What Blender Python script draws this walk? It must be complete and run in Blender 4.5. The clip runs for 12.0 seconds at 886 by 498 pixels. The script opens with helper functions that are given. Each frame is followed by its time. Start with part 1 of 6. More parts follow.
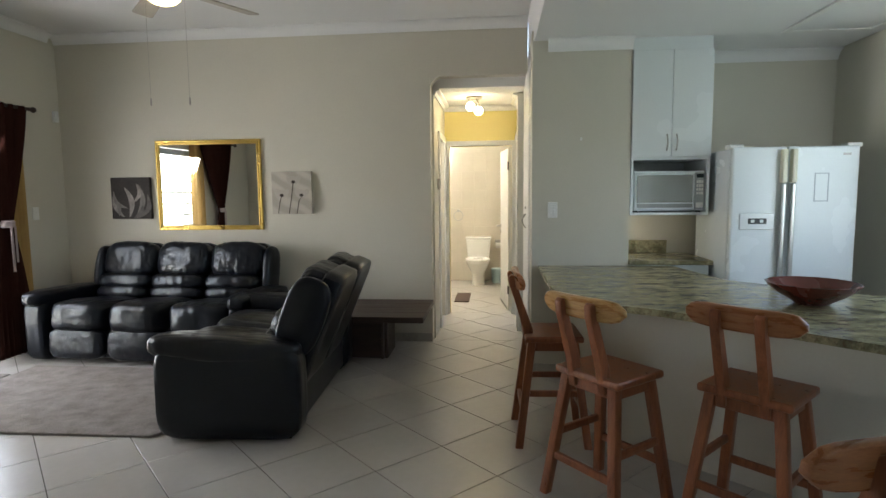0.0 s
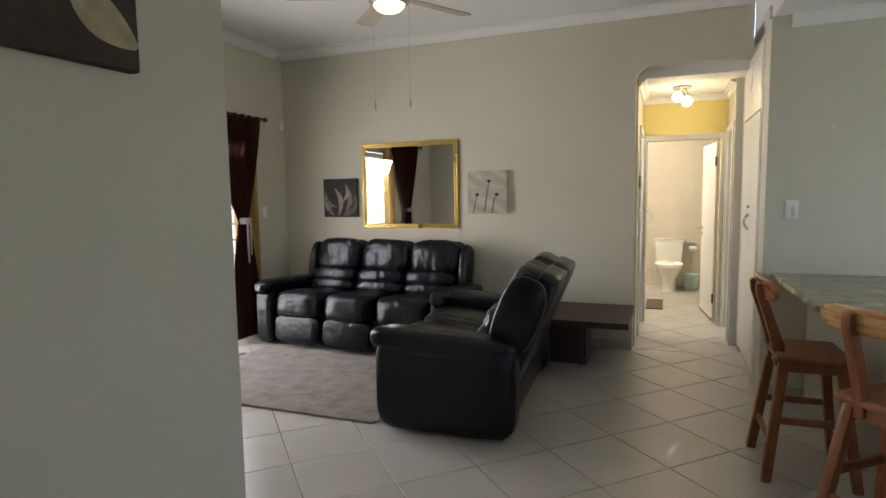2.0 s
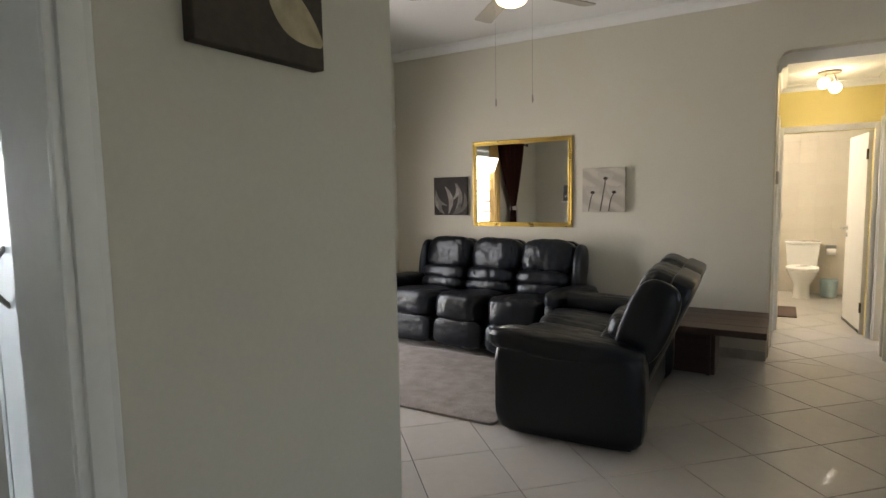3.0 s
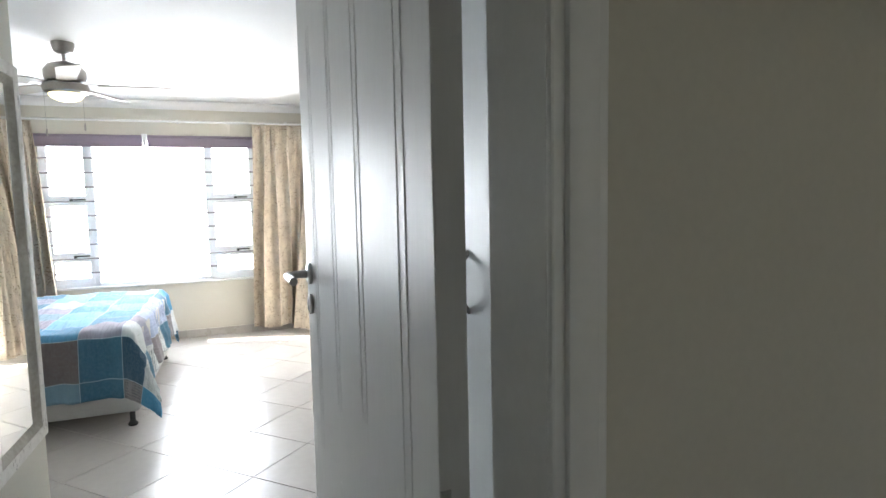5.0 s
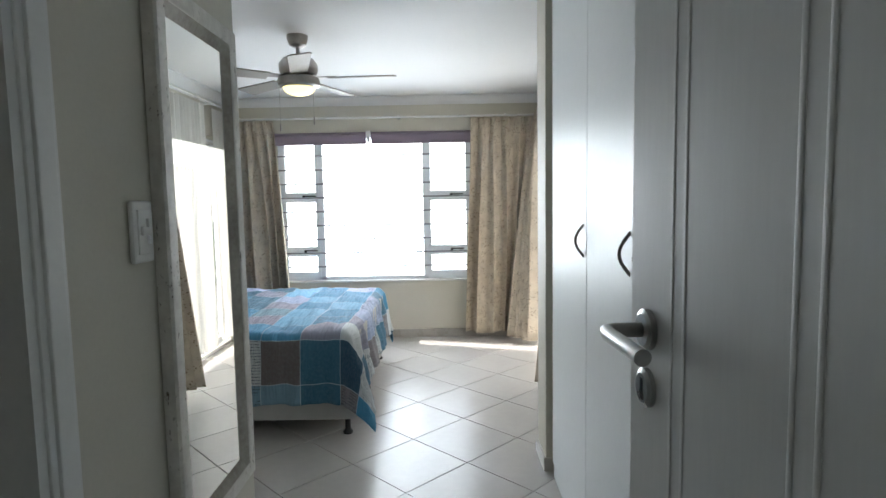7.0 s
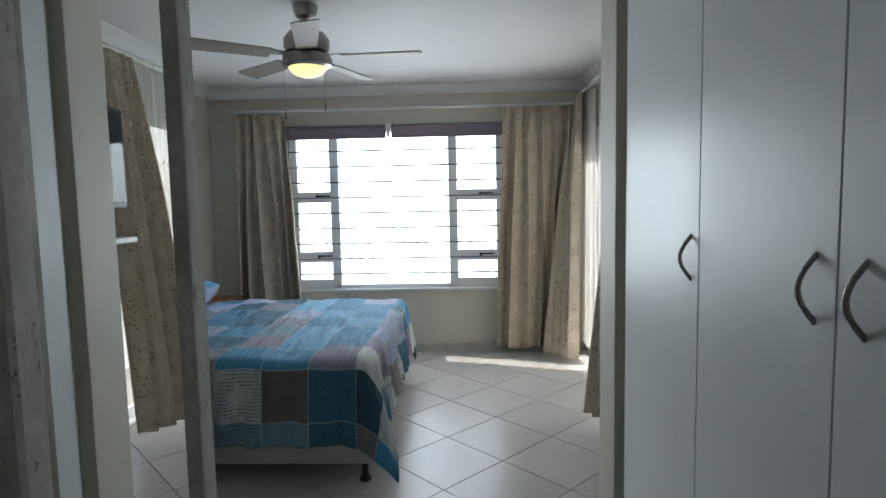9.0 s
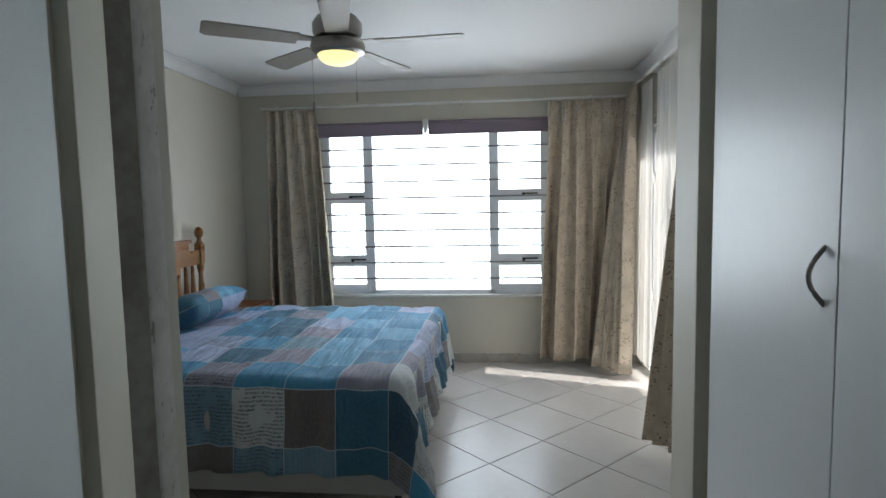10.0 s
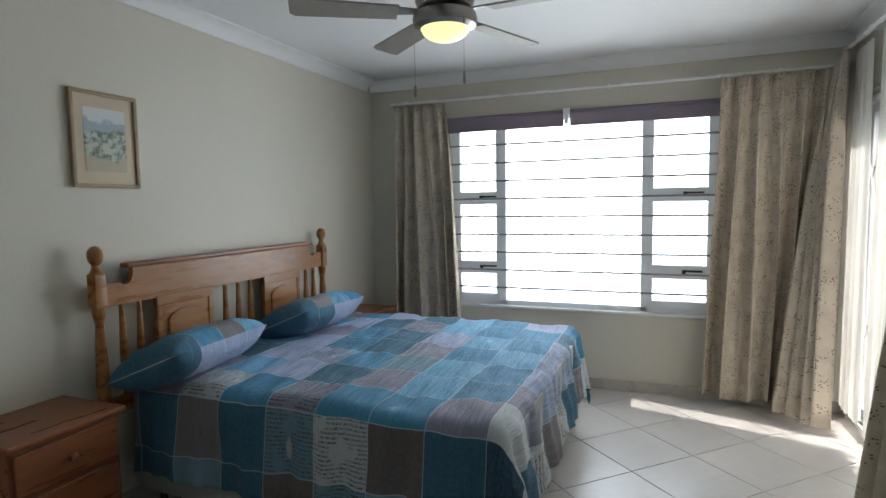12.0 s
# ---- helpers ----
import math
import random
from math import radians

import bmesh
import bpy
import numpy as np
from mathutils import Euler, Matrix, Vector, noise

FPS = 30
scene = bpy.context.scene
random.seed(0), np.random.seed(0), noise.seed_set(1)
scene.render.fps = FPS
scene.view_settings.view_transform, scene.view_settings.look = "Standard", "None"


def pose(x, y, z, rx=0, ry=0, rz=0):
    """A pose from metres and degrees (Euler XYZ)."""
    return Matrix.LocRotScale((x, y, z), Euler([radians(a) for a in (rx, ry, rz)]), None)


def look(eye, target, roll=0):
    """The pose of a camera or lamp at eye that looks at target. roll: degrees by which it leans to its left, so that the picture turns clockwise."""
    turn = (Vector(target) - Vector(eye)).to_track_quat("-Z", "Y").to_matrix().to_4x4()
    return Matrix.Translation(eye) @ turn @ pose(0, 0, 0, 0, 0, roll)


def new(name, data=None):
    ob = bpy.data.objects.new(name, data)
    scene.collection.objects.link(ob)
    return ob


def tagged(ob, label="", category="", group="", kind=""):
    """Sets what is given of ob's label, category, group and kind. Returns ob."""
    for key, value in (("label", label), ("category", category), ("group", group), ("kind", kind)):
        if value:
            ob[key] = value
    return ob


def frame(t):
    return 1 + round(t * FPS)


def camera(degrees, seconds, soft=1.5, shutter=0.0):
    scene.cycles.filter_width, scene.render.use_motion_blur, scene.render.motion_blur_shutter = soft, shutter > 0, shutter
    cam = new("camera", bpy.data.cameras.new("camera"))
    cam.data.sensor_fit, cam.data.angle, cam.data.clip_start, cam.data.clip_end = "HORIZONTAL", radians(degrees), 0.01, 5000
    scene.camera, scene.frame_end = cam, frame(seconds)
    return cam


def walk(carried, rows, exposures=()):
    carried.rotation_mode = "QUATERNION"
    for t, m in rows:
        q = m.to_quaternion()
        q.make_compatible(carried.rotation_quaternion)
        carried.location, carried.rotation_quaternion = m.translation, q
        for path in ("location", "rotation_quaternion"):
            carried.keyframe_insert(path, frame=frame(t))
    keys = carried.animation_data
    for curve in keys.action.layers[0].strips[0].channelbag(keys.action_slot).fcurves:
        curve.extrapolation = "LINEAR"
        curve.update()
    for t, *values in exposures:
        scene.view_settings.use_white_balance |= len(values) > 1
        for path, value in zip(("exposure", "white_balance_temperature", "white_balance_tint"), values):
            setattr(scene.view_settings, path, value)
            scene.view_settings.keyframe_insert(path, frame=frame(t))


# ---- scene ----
cam = camera(76.5, 12.0)
PATH = [
    (0, (-0.225, 0.359, 1.458), (-0.417, 2.340, 1.259), -0.6),
    (0.5, (-0.301, 0.367, 1.450), (-0.638, 2.329, 1.256), -0.8),
    (1, (-0.394, 0.390, 1.445), (-0.866, 2.324, 1.253), -0.8),
    (1.5, (-0.506, 0.402, 1.441), (-1.097, 2.304, 1.251), -0.7),
    (2, (-0.591, 0.399, 1.445), (-1.325, 2.250, 1.256), -0.9),
    (2.5, (-0.667, 0.377, 1.441), (-1.540, 2.167, 1.256), -1.0),
    (2.7, (-0.708, 0.369, 1.445), (-1.633, 2.132, 1.258), -1.0),
    (4.3, (-0.955, 0.556, 1.450), (-2.626, 1.642, 1.278), -1.3),
    (4.5, (-0.988, 0.547, 1.455), (-2.737, 1.503, 1.286), -1.2),
    (4.8, (-1.055, 0.516, 1.458), (-2.900, 1.283, 1.274), -1.0),
    (5, (-1.091, 0.473, 1.466), (-2.965, 1.146, 1.287), -1.2),
    (5.5, (-1.232, 0.390, 1.459), (-3.172, 0.844, 1.282), -1.1),
    (6, (-1.384, 0.357, 1.440), (-3.364, 0.589, 1.273), -0.8),
    (6.5, (-1.602, 0.359, 1.458), (-3.594, 0.429, 1.288), -1.1),
    (7, (-1.782, 0.375, 1.456), (-3.775, 0.362, 1.286), -1.0),
    (7.5, (-1.943, 0.363, 1.466), (-3.935, 0.303, 1.296), -1.0),
    (7.7, (-2.017, 0.347, 1.474), (-4.008, 0.271, 1.301), -1.3),
    (9.3, (-2.476, 0.262, 1.464), (-4.467, 0.183, 1.293), -1.1),
    (9.5, (-2.541, 0.252, 1.466), (-4.531, 0.153, 1.297), -1.0),
    (10, (-2.717, 0.224, 1.465), (-4.699, 0.021, 1.299), -1.1),
    (10.5, (-2.898, 0.182, 1.465), (-4.867, -0.127, 1.301), -1.0),
    (11, (-3.029, 0.203, 1.463), (-4.972, -0.244, 1.305), -1.0),
    (11.5, (-3.166, 0.244, 1.470), (-5.067, -0.358, 1.315), -0.9),
    (12, (-3.272, 0.304, 1.476), (-5.124, -0.432, 1.316), -0.9),
]
walk(cam, [(t, look(eye, target, roll)) for t, eye, target, roll in PATH],
     [(0.0, 2.5, 6300, 9), (1.5, 2.5, 6500, 11), (2.7, 2.5, 6700, 13), (4.3, 2.2, 6750, 14), (5.0, 1.85, 6650, 13), (5.5, 1.5, 6550, 11),
      (6.0, 1.25, 6500, 10), (7.5, 0.55, 6450, 10), (9.3, -0.05, 6300, 9), (10.5, 0.04, 6350, 10), (12.0, 0.1, 6450, 10)])

# ---- world, sun and large lights ----
world = bpy.data.worlds.new("world")
scene.world = world
world.use_nodes = True
wn = world.node_tree.nodes
sky = wn.new("ShaderNodeTexSky")
sky.sky_type, sky.sun_disc = "NISHITA", False
sky.sun_elevation, sky.sun_rotation = radians(52), radians(16)
wn["Background"].inputs["Strength"].default_value = 0.15
world.node_tree.links.new(sky.outputs[0], wn["Background"].inputs["Color"])

sun = new("sun", bpy.data.lights.new("sun", "SUN"))
sun.data.energy, sun.data.angle, sun.data.color = 5.0, radians(0.5), (1.0, 0.95, 0.87)
sun.matrix_world = look((2.0, 7.0, 9.6), (0, 0, 0))


def window_lamp(name, eye, target, w, h, watts, color):
    """An area lamp that stands in for the sky's light in a window's opening."""
    ob = new(name, bpy.data.lights.new(name, "AREA"))
    ob.data.shape, ob.data.size, ob.data.size_y = "RECTANGLE", w, h
    ob.data.energy, ob.data.color = watts, color
    ob.matrix_world = look(eye, target)
    return ob


window_lamp("sky_light_bedroom", (-8.24, -0.37, 1.42), (-6.24, -0.37, 0.98), 2.4, 2.15, 96, (0.86, 0.94, 1.0))
window_lamp("sky_light_terrace", (-6.70, 1.68, 1.06), (-6.70, 0.0, 0.35), 1.8, 2.0, 6.5, (1.0, 0.97, 0.92))
window_lamp("sky_light_lounge", (-4.88, 4.10, 1.06), (-3.0, 4.10, 0.35), 1.75, 2.0, 14.5, (1.0, 0.965, 0.92))
# fill for the side behind the camera, where no window is known
window_lamp("fill_light_front", (1.90, -2.62, 1.5), (1.6, 2.0, 1.1), 0.78, 1.35, 1.5, (0.95, 0.97, 1.0))
# unseen kitchen window, placed and sized to suit cool light from the right
window_lamp("sky_light_kitchen", (2.62, 3.3, 1.6), (1.3, 4.3, 1.2), 1.15, 1.0, 2.3, (0.83, 0.94, 1.0))


# ---- materials ----
def ramp_mix(nt, fac, a, b):
    m = nt.nodes.new("ShaderNodeMix")
    m.data_type = "RGBA"
    nt.links.new(fac, m.inputs["Factor"])
    for key, value in (("A", a), ("B", b)):
        socket = [s for s in m.inputs if s.name == key and s.type == "RGBA"][0]
        if isinstance(value, tuple):
            socket.default_value = (*value, 1)
        else:
            nt.links.new(value, socket)
    return [s for s in m.outputs if s.type == "RGBA"][0]


def noise_tex(nt, vector, scale, detail=4.0, rough=0.55):
    n = nt.nodes.new("ShaderNodeTexNoise")
    n.inputs["Scale"].default_value, n.inputs["Detail"].default_value = scale, detail
    n.inputs["Roughness"].default_value = rough
    nt.links.new(vector, n.inputs["Vector"])
    return n.outputs["Fac"]


def spread(nt, value, lo, hi, to_lo=0.0, to_hi=1.0):
    m = nt.nodes.new("ShaderNodeMapRange")
    for key, v in (("From Min", lo), ("From Max", hi), ("To Min", to_lo), ("To Max", to_hi)):
        m.inputs[key].default_value = v
    nt.links.new(value, m.inputs["Value"])
    return m.outputs["Result"]


def math_node(nt, kind, a, b=0.0):
    m = nt.nodes.new("ShaderNodeMath")
    m.operation = kind
    for i, v in enumerate((a, b)):
        if isinstance(v, (int, float)):
            m.inputs[i].default_value = v
        else:
            nt.links.new(v, m.inputs[i])
    return m.outputs[0]


def coords(nt, stretch=(1, 1, 1), kind="Object"):
    c, m = nt.nodes.new("ShaderNodeTexCoord"), nt.nodes.new("ShaderNodeMapping")
    m.inputs["Scale"].default_value = stretch
    nt.links.new(c.outputs[kind], m.inputs["Vector"])
    return m.outputs[0]


def material(name, color, rough=0.5, metal=0.0, vary=0.12, coarse=1.5, fine=60.0, bump=0.05, stretch=(1, 1, 1), second=None,
             coat=0.0, gloss=0.5, random_tone=0.0, depth=0.002, even=False):
    """Paint, wood, cloth or metal with tone at two scales, uneven gloss and fine relief."""
    mt = bpy.data.materials.new(name)
    mt.use_nodes = True
    nt = mt.node_tree
    b = nt.nodes["Principled BSDF"]
    v = coords(nt, stretch)
    big, small = noise_tex(nt, v, coarse, 3), noise_tex(nt, v, fine, 5)
    both = math_node(nt, "ADD", math_node(nt, "MULTIPLY", big, 0.6), math_node(nt, "MULTIPLY", small, 0.4))
    fac = spread(nt, both, 0.35, 0.65)
    dark = second or tuple(c * (1 - vary) for c in color)
    lit = color if second else tuple(min(1, c * (1 + vary * 0.5)) for c in color)
    col = ramp_mix(nt, fac, dark, lit)
    if random_tone:
        info = nt.nodes.new("ShaderNodeObjectInfo")
        hsv = nt.nodes.new("ShaderNodeHueSaturation")
        nt.links.new(spread(nt, info.outputs["Random"], 0, 1, 1 - random_tone, 1 + random_tone), hsv.inputs["Value"])
        nt.links.new(col, hsv.inputs["Color"])
        col = hsv.outputs["Color"]
    nt.links.new(col, b.inputs["Base Color"])
    b.inputs["Roughness"].default_value = rough
    if not even:
        nt.links.new(spread(nt, big, 0.3, 0.7, max(0.02, rough - 0.07), min(1, rough + 0.07)), b.inputs["Roughness"])
    b.inputs["Metallic"].default_value = metal
    b.inputs["Coat Weight"].default_value, b.inputs["Specular IOR Level"].default_value = coat, gloss
    if bump:
        bp = nt.nodes.new("ShaderNodeBump")
        bp.inputs["Strength"].default_value, bp.inputs["Distance"].default_value = bump, depth
        nt.links.new(small, bp.inputs["Height"])
        nt.links.new(bp.outputs["Normal"], b.inputs["Normal"])
    return mt


def glow(name, color, strength):
    mt = bpy.data.materials.new(name)
    mt.use_nodes = True
    b = mt.node_tree.nodes["Principled BSDF"]
    b.inputs["Base Color"].default_value = (*color, 1)
    b.inputs["Emission Color"].default_value = (*color, 1)
    b.inputs["Emission Strength"].default_value = strength
    return mt


def clear_glass(name, tint=(1, 1, 1), rough=0.0):
    mt = bpy.data.materials.new(name)
    mt.use_nodes = True
    b = mt.node_tree.nodes["Principled BSDF"]
    b.inputs["Base Color"].default_value = (*tint, 1)
    b.inputs["Transmission Weight"].default_value, b.inputs["Roughness"].default_value = 1.0, rough
    b.inputs["IOR"].default_value = 1.45
    return mt


def mirror_glass(name):
    mt = bpy.data.materials.new(name)
    mt.use_nodes = True
    b = mt.node_tree.nodes["Principled BSDF"]
    b.inputs["Base Color"].default_value = (0.86, 0.88, 0.87, 1)
    b.inputs["Metallic"].default_value, b.inputs["Roughness"].default_value = 1.0, 0.01
    return mt


def sheer_cloth(name, color, through_light):
    mt = bpy.data.materials.new(name)
    mt.use_nodes = True
    nt = mt.node_tree
    nt.nodes.remove(nt.nodes["Principled BSDF"])
    d, t, m = (nt.nodes.new("ShaderNode" + k) for k in ("BsdfDiffuse", "BsdfTranslucent", "MixShader"))
    weave = spread(nt, noise_tex(nt, coords(nt, (1, 1, 0.2)), 220, 2), 0.3, 0.7, 0.85, 1.0)
    tone = ramp_mix(nt, weave, tuple(c * 0.85 for c in color), color)
    for n in (d, t):
        nt.links.new(tone, n.inputs["Color"])
    m.inputs["Fac"].default_value = through_light
    nt.links.new(d.outputs[0], m.inputs[1])
    nt.links.new(t.outputs[0], m.inputs[2])
    nt.links.new(m.outputs[0], nt.nodes["Material Output"].inputs["Surface"])
    return mt


def printed_curtain(name):
    """Cream cotton with a small brown leaf print, which lets some light through."""
    mt = bpy.data.materials.new(name)
    mt.use_nodes = True
    nt = mt.node_tree
    nt.nodes.remove(nt.nodes["Principled BSDF"])
    v = coords(nt, (1, 1, 1), "UV")
    cells = nt.nodes.new("ShaderNodeTexVoronoi")
    cells.inputs["Scale"].default_value, cells.inputs["Randomness"].default_value = 66, 1.0
    nt.links.new(v, cells.inputs["Vector"])
    leaf = spread(nt, cells.outputs["Distance"], 0.26, 0.34, 1, 0)
    sprig = spread(nt, noise_tex(nt, v, 11, 2), 0.47, 0.53)
    fac = math_node(nt, "MULTIPLY", math_node(nt, "MULTIPLY", leaf, sprig), 1.0)
    ground = ramp_mix(nt, spread(nt, noise_tex(nt, v, 9, 4), 0.35, 0.65), (0.54, 0.47, 0.385), (0.66, 0.585, 0.48))
    col = ramp_mix(nt, fac, ground, (0.20, 0.145, 0.095))
    d, t, m = (nt.nodes.new("ShaderNode" + k) for k in ("BsdfDiffuse", "BsdfTranslucent", "MixShader"))
    for n in (d, t):
        nt.links.new(col, n.inputs["Color"])
    m.inputs["Fac"].default_value = 0.14
    nt.links.new(d.outputs[0], m.inputs[1])
    nt.links.new(t.outputs[0], m.inputs[2])
    nt.links.new(m.outputs[0], nt.nodes["Material Output"].inputs["Surface"])
    return mt


# the patches' colours by the letter that names them in a pattern
PATCHES = {"n": (0.016, 0.070, 0.125), "d": (0.028, 0.125, 0.205), "b": (0.045, 0.235, 0.42), "l": (0.13, 0.37, 0.58), "s": (0.15, 0.27, 0.36),
           "p": (0.31, 0.38, 0.56), "m": (0.23, 0.24, 0.32), "t": (0.20, 0.19, 0.205), "w": (0.135, 0.115, 0.115), "c": (0.50, 0.54, 0.56)}


def patch_tone(letter):
    return (list(PATCHES).index(letter.lower()) + 0.5) / len(PATCHES)


def patchwork(name):
    """Cotton bedding printed as patches of blue, teal, taupe and script, with white seams."""
    mt = bpy.data.materials.new(name)
    mt.use_nodes = True
    nt = mt.node_tree
    b = nt.nodes["Principled BSDF"]
    uv = nt.nodes.new("ShaderNodeTexCoord").outputs["UV"]
    wob = nt.nodes.new("ShaderNodeSeparateXYZ")
    nt.links.new(uv, wob.inputs[0])
    a, c = wob.outputs[0], wob.outputs[1]
    tone = nt.nodes.new("ShaderNodeAttribute")
    tone.attribute_name = "tone"
    ramp = nt.nodes.new("ShaderNodeValToRGB")
    ramp.color_ramp.interpolation = "CONSTANT"
    while len(ramp.color_ramp.elements) < len(PATCHES):
        ramp.color_ramp.elements.new(0.5)
    for k, (e, col) in enumerate(zip(ramp.color_ramp.elements, PATCHES.values())):
        e.position, e.color = k / len(PATCHES), (*col, 1)
    nt.links.new(tone.outputs["Fac"], ramp.inputs["Fac"])
    written = nt.nodes.new("ShaderNodeAttribute")
    written.attribute_name = "script"
    fa, fc = math_node(nt, "FRACT", a), math_node(nt, "FRACT", c)
    ea = math_node(nt, "ABSOLUTE", math_node(nt, "SUBTRACT", fa, 0.5))
    ec = math_node(nt, "ABSOLUTE", math_node(nt, "SUBTRACT", fc, 0.5))
    seam = spread(nt, math_node(nt, "MAXIMUM", ea, ec), 0.490, 0.494)
    lines = math_node(nt, "MULTIPLY", a, 15.0)
    letters = nt.nodes.new("ShaderNodeCombineXYZ")
    nt.links.new(math_node(nt, "MULTIPLY", c, 42.0), letters.inputs[0])
    nt.links.new(math_node(nt, "MULTIPLY", math_node(nt, "FLOOR", lines), 7.3), letters.inputs[1])
    nt.links.new(math_node(nt, "MULTIPLY", lines, 2.5), letters.inputs[2])
    strokes = spread(nt, noise_tex(nt, letters.outputs[0], 1.0, 3, 0.7), 0.46, 0.52)
    script = math_node(nt, "MULTIPLY", strokes, math_node(nt, "LESS_THAN", math_node(nt, "FRACT", lines), 0.55))
    blocks = spread(nt, noise_tex(nt, uv, 3.0, 1), 0.40, 0.46)
    ink = math_node(nt, "MULTIPLY", math_node(nt, "MULTIPLY", math_node(nt, "MULTIPLY", script, blocks), written.outputs["Fac"]), 0.85)
    col = ramp_mix(nt, ink, ramp.outputs["Color"], (0.03, 0.05, 0.07))
    washed = ramp_mix(nt, spread(nt, noise_tex(nt, uv, 14, 5), 0.4, 0.75, 0, 0.12), col, (0.36, 0.44, 0.52))
    nt.links.new(ramp_mix(nt, math_node(nt, "MULTIPLY", seam, 0.6), washed, (0.6, 0.70, 0.80)), b.inputs["Base Color"])
    b.inputs["Roughness"].default_value = 0.8
    b.inputs["Sheen Weight"].default_value = 0.04
    bp = nt.nodes.new("ShaderNodeBump")
    bp.inputs["Strength"].default_value, bp.inputs["Distance"].default_value = 1.0, 0.018
    crease = nt.nodes.new("ShaderNodeMapping")
    crease.inputs["Scale"].default_value = (1.6, 9.0, 1)
    nt.links.new(uv, crease.inputs["Vector"])
    nt.links.new(noise_tex(nt, crease.outputs[0], 1.0, 6, 0.6), bp.inputs["Height"])
    nt.links.new(bp.outputs["Normal"], b.inputs["Normal"])
    return mt


def granite(name):
    mt = bpy.data.materials.new(name)
    mt.use_nodes = True
    nt = mt.node_tree
    b = nt.nodes["Principled BSDF"]
    v = coords(nt, (1, 2.2, 1))
    veins = noise_tex(nt, v, 7, 8, 0.75)
    base = ramp_mix(nt, spread(nt, veins, 0.36, 0.62), (0.08, 0.08, 0.04), (0.46, 0.42, 0.26))
    col = ramp_mix(nt, spread(nt, noise_tex(nt, v, 45, 4, 0.7), 0.5, 0.68), base, (0.15, 0.11, 0.06))
    nt.links.new(col, b.inputs["Base Color"])
    b.inputs["Roughness"].default_value = 0.22
    return mt


def art_print(name, lines, ground, ink, scale):
    """A printed canvas: soft petals in two tones."""
    mt = bpy.data.materials.new(name)
    mt.use_nodes = True
    nt = mt.node_tree
    b = nt.nodes["Principled BSDF"]
    v = coords(nt, lines, "Object")
    w = nt.nodes.new("ShaderNodeTexWave")
    w.wave_type, w.bands_direction = "BANDS", "DIAGONAL"
    w.inputs["Scale"].default_value, w.inputs["Distortion"].default_value = scale, 6.0
    w.inputs["Detail"].default_value, w.inputs["Detail Scale"].default_value = 2.0, 0.8
    nt.links.new(v, w.inputs["Vector"])
    nt.links.new(ramp_mix(nt, spread(nt, w.outputs["Fac"], 0.2, 0.85), ink, ground), b.inputs["Base Color"])
    b.inputs["Roughness"].default_value = 0.75
    return mt


PLASTER = material("cream wall paint", (0.60, 0.57, 0.49), 0.62, vary=0.05, coarse=0.7, fine=90, bump=0.12)
# the hall lamp's warm light on cream, put into the wall colour
LAMPLIT_YELLOW = material("cream wall paint tinted lamplight yellow", (0.66, 0.56, 0.22), 0.6, vary=0.05, coarse=0.8, fine=90, bump=0.1)
CEILING = material("white ceiling paint", (0.76, 0.76, 0.76), 0.75, vary=0.03, coarse=0.6, fine=70, bump=0.06)
GLOSS = material("white gloss paint", (0.74, 0.74, 0.72), 0.34, vary=0.05, coarse=2.0, fine=60, bump=0.05)
DOOR_PAINT = material("white door paint", (0.70, 0.70, 0.69), 0.48, vary=0.05, coarse=3.0, fine=120, bump=0.10, stretch=(1, 1, 0.12))
MELAMINE = material("white wardrobe board", (0.70, 0.73, 0.74), 0.42, vary=0.03, coarse=1.4, fine=40, bump=0.03)
TILE = material("cream floor tile", (0.50, 0.48, 0.46), 0.27, vary=0.05, coarse=2.2, fine=18, bump=0.0, random_tone=0.03, even=True)
GROUT = material("dark grey grout", (0.075, 0.068, 0.06), 0.9, vary=0.3, coarse=3, fine=90, bump=0.3)
SKIRT = material("beige skirting tile", (0.44, 0.41, 0.37), 0.3, vary=0.1, coarse=3, fine=40, bump=0.04)
LEATHER = material("black leather", (0.004, 0.005, 0.009), 0.29, vary=0.3, coarse=4, fine=140, bump=0.12, even=True, depth=0.003, gloss=0.38)
# highlights tinted bluish to stand in for the glass door's cool light
LEATHER.node_tree.nodes["Principled BSDF"].inputs["Specular Tint"].default_value = (0.90, 0.95, 1.0, 1)
DARK_WOOD = material("dark stained wood", (0.075, 0.042, 0.030), 0.5, second=(0.035, 0.020, 0.015), coarse=2, fine=24, bump=0.2, stretch=(1, 9, 9))
STOOL_WOOD = material("reddish varnished wood", (0.33, 0.115, 0.045), 0.34, second=(0.17, 0.055, 0.022), coarse=3, fine=20, bump=0.1, stretch=(9, 9, 1))
STOOL_BACK = material("striped varnished wood", (0.38, 0.16, 0.06), 0.3, second=(0.22, 0.08, 0.03), coarse=5, fine=26, bump=0.1, stretch=(1, 12, 12))
PINE = material("honey varnished pine", (0.36, 0.165, 0.045), 0.30, second=(0.22, 0.085, 0.022), coarse=3, fine=22, bump=0.1, stretch=(1, 8, 8))
RED_PINE = material("reddish varnished pine", (0.26, 0.09, 0.035), 0.32, second=(0.17, 0.055, 0.02), coarse=3, fine=22, bump=0.1, stretch=(1, 8, 8))
GOLD = material("gilt frame", (0.52, 0.37, 0.10), 0.32, metal=0.9, vary=0.12, coarse=5, fine=60, bump=0.03)
STEEL = material("brushed steel", (0.45, 0.45, 0.44), 0.3, metal=1.0, vary=0.12, coarse=4, fine=120, bump=0.05)
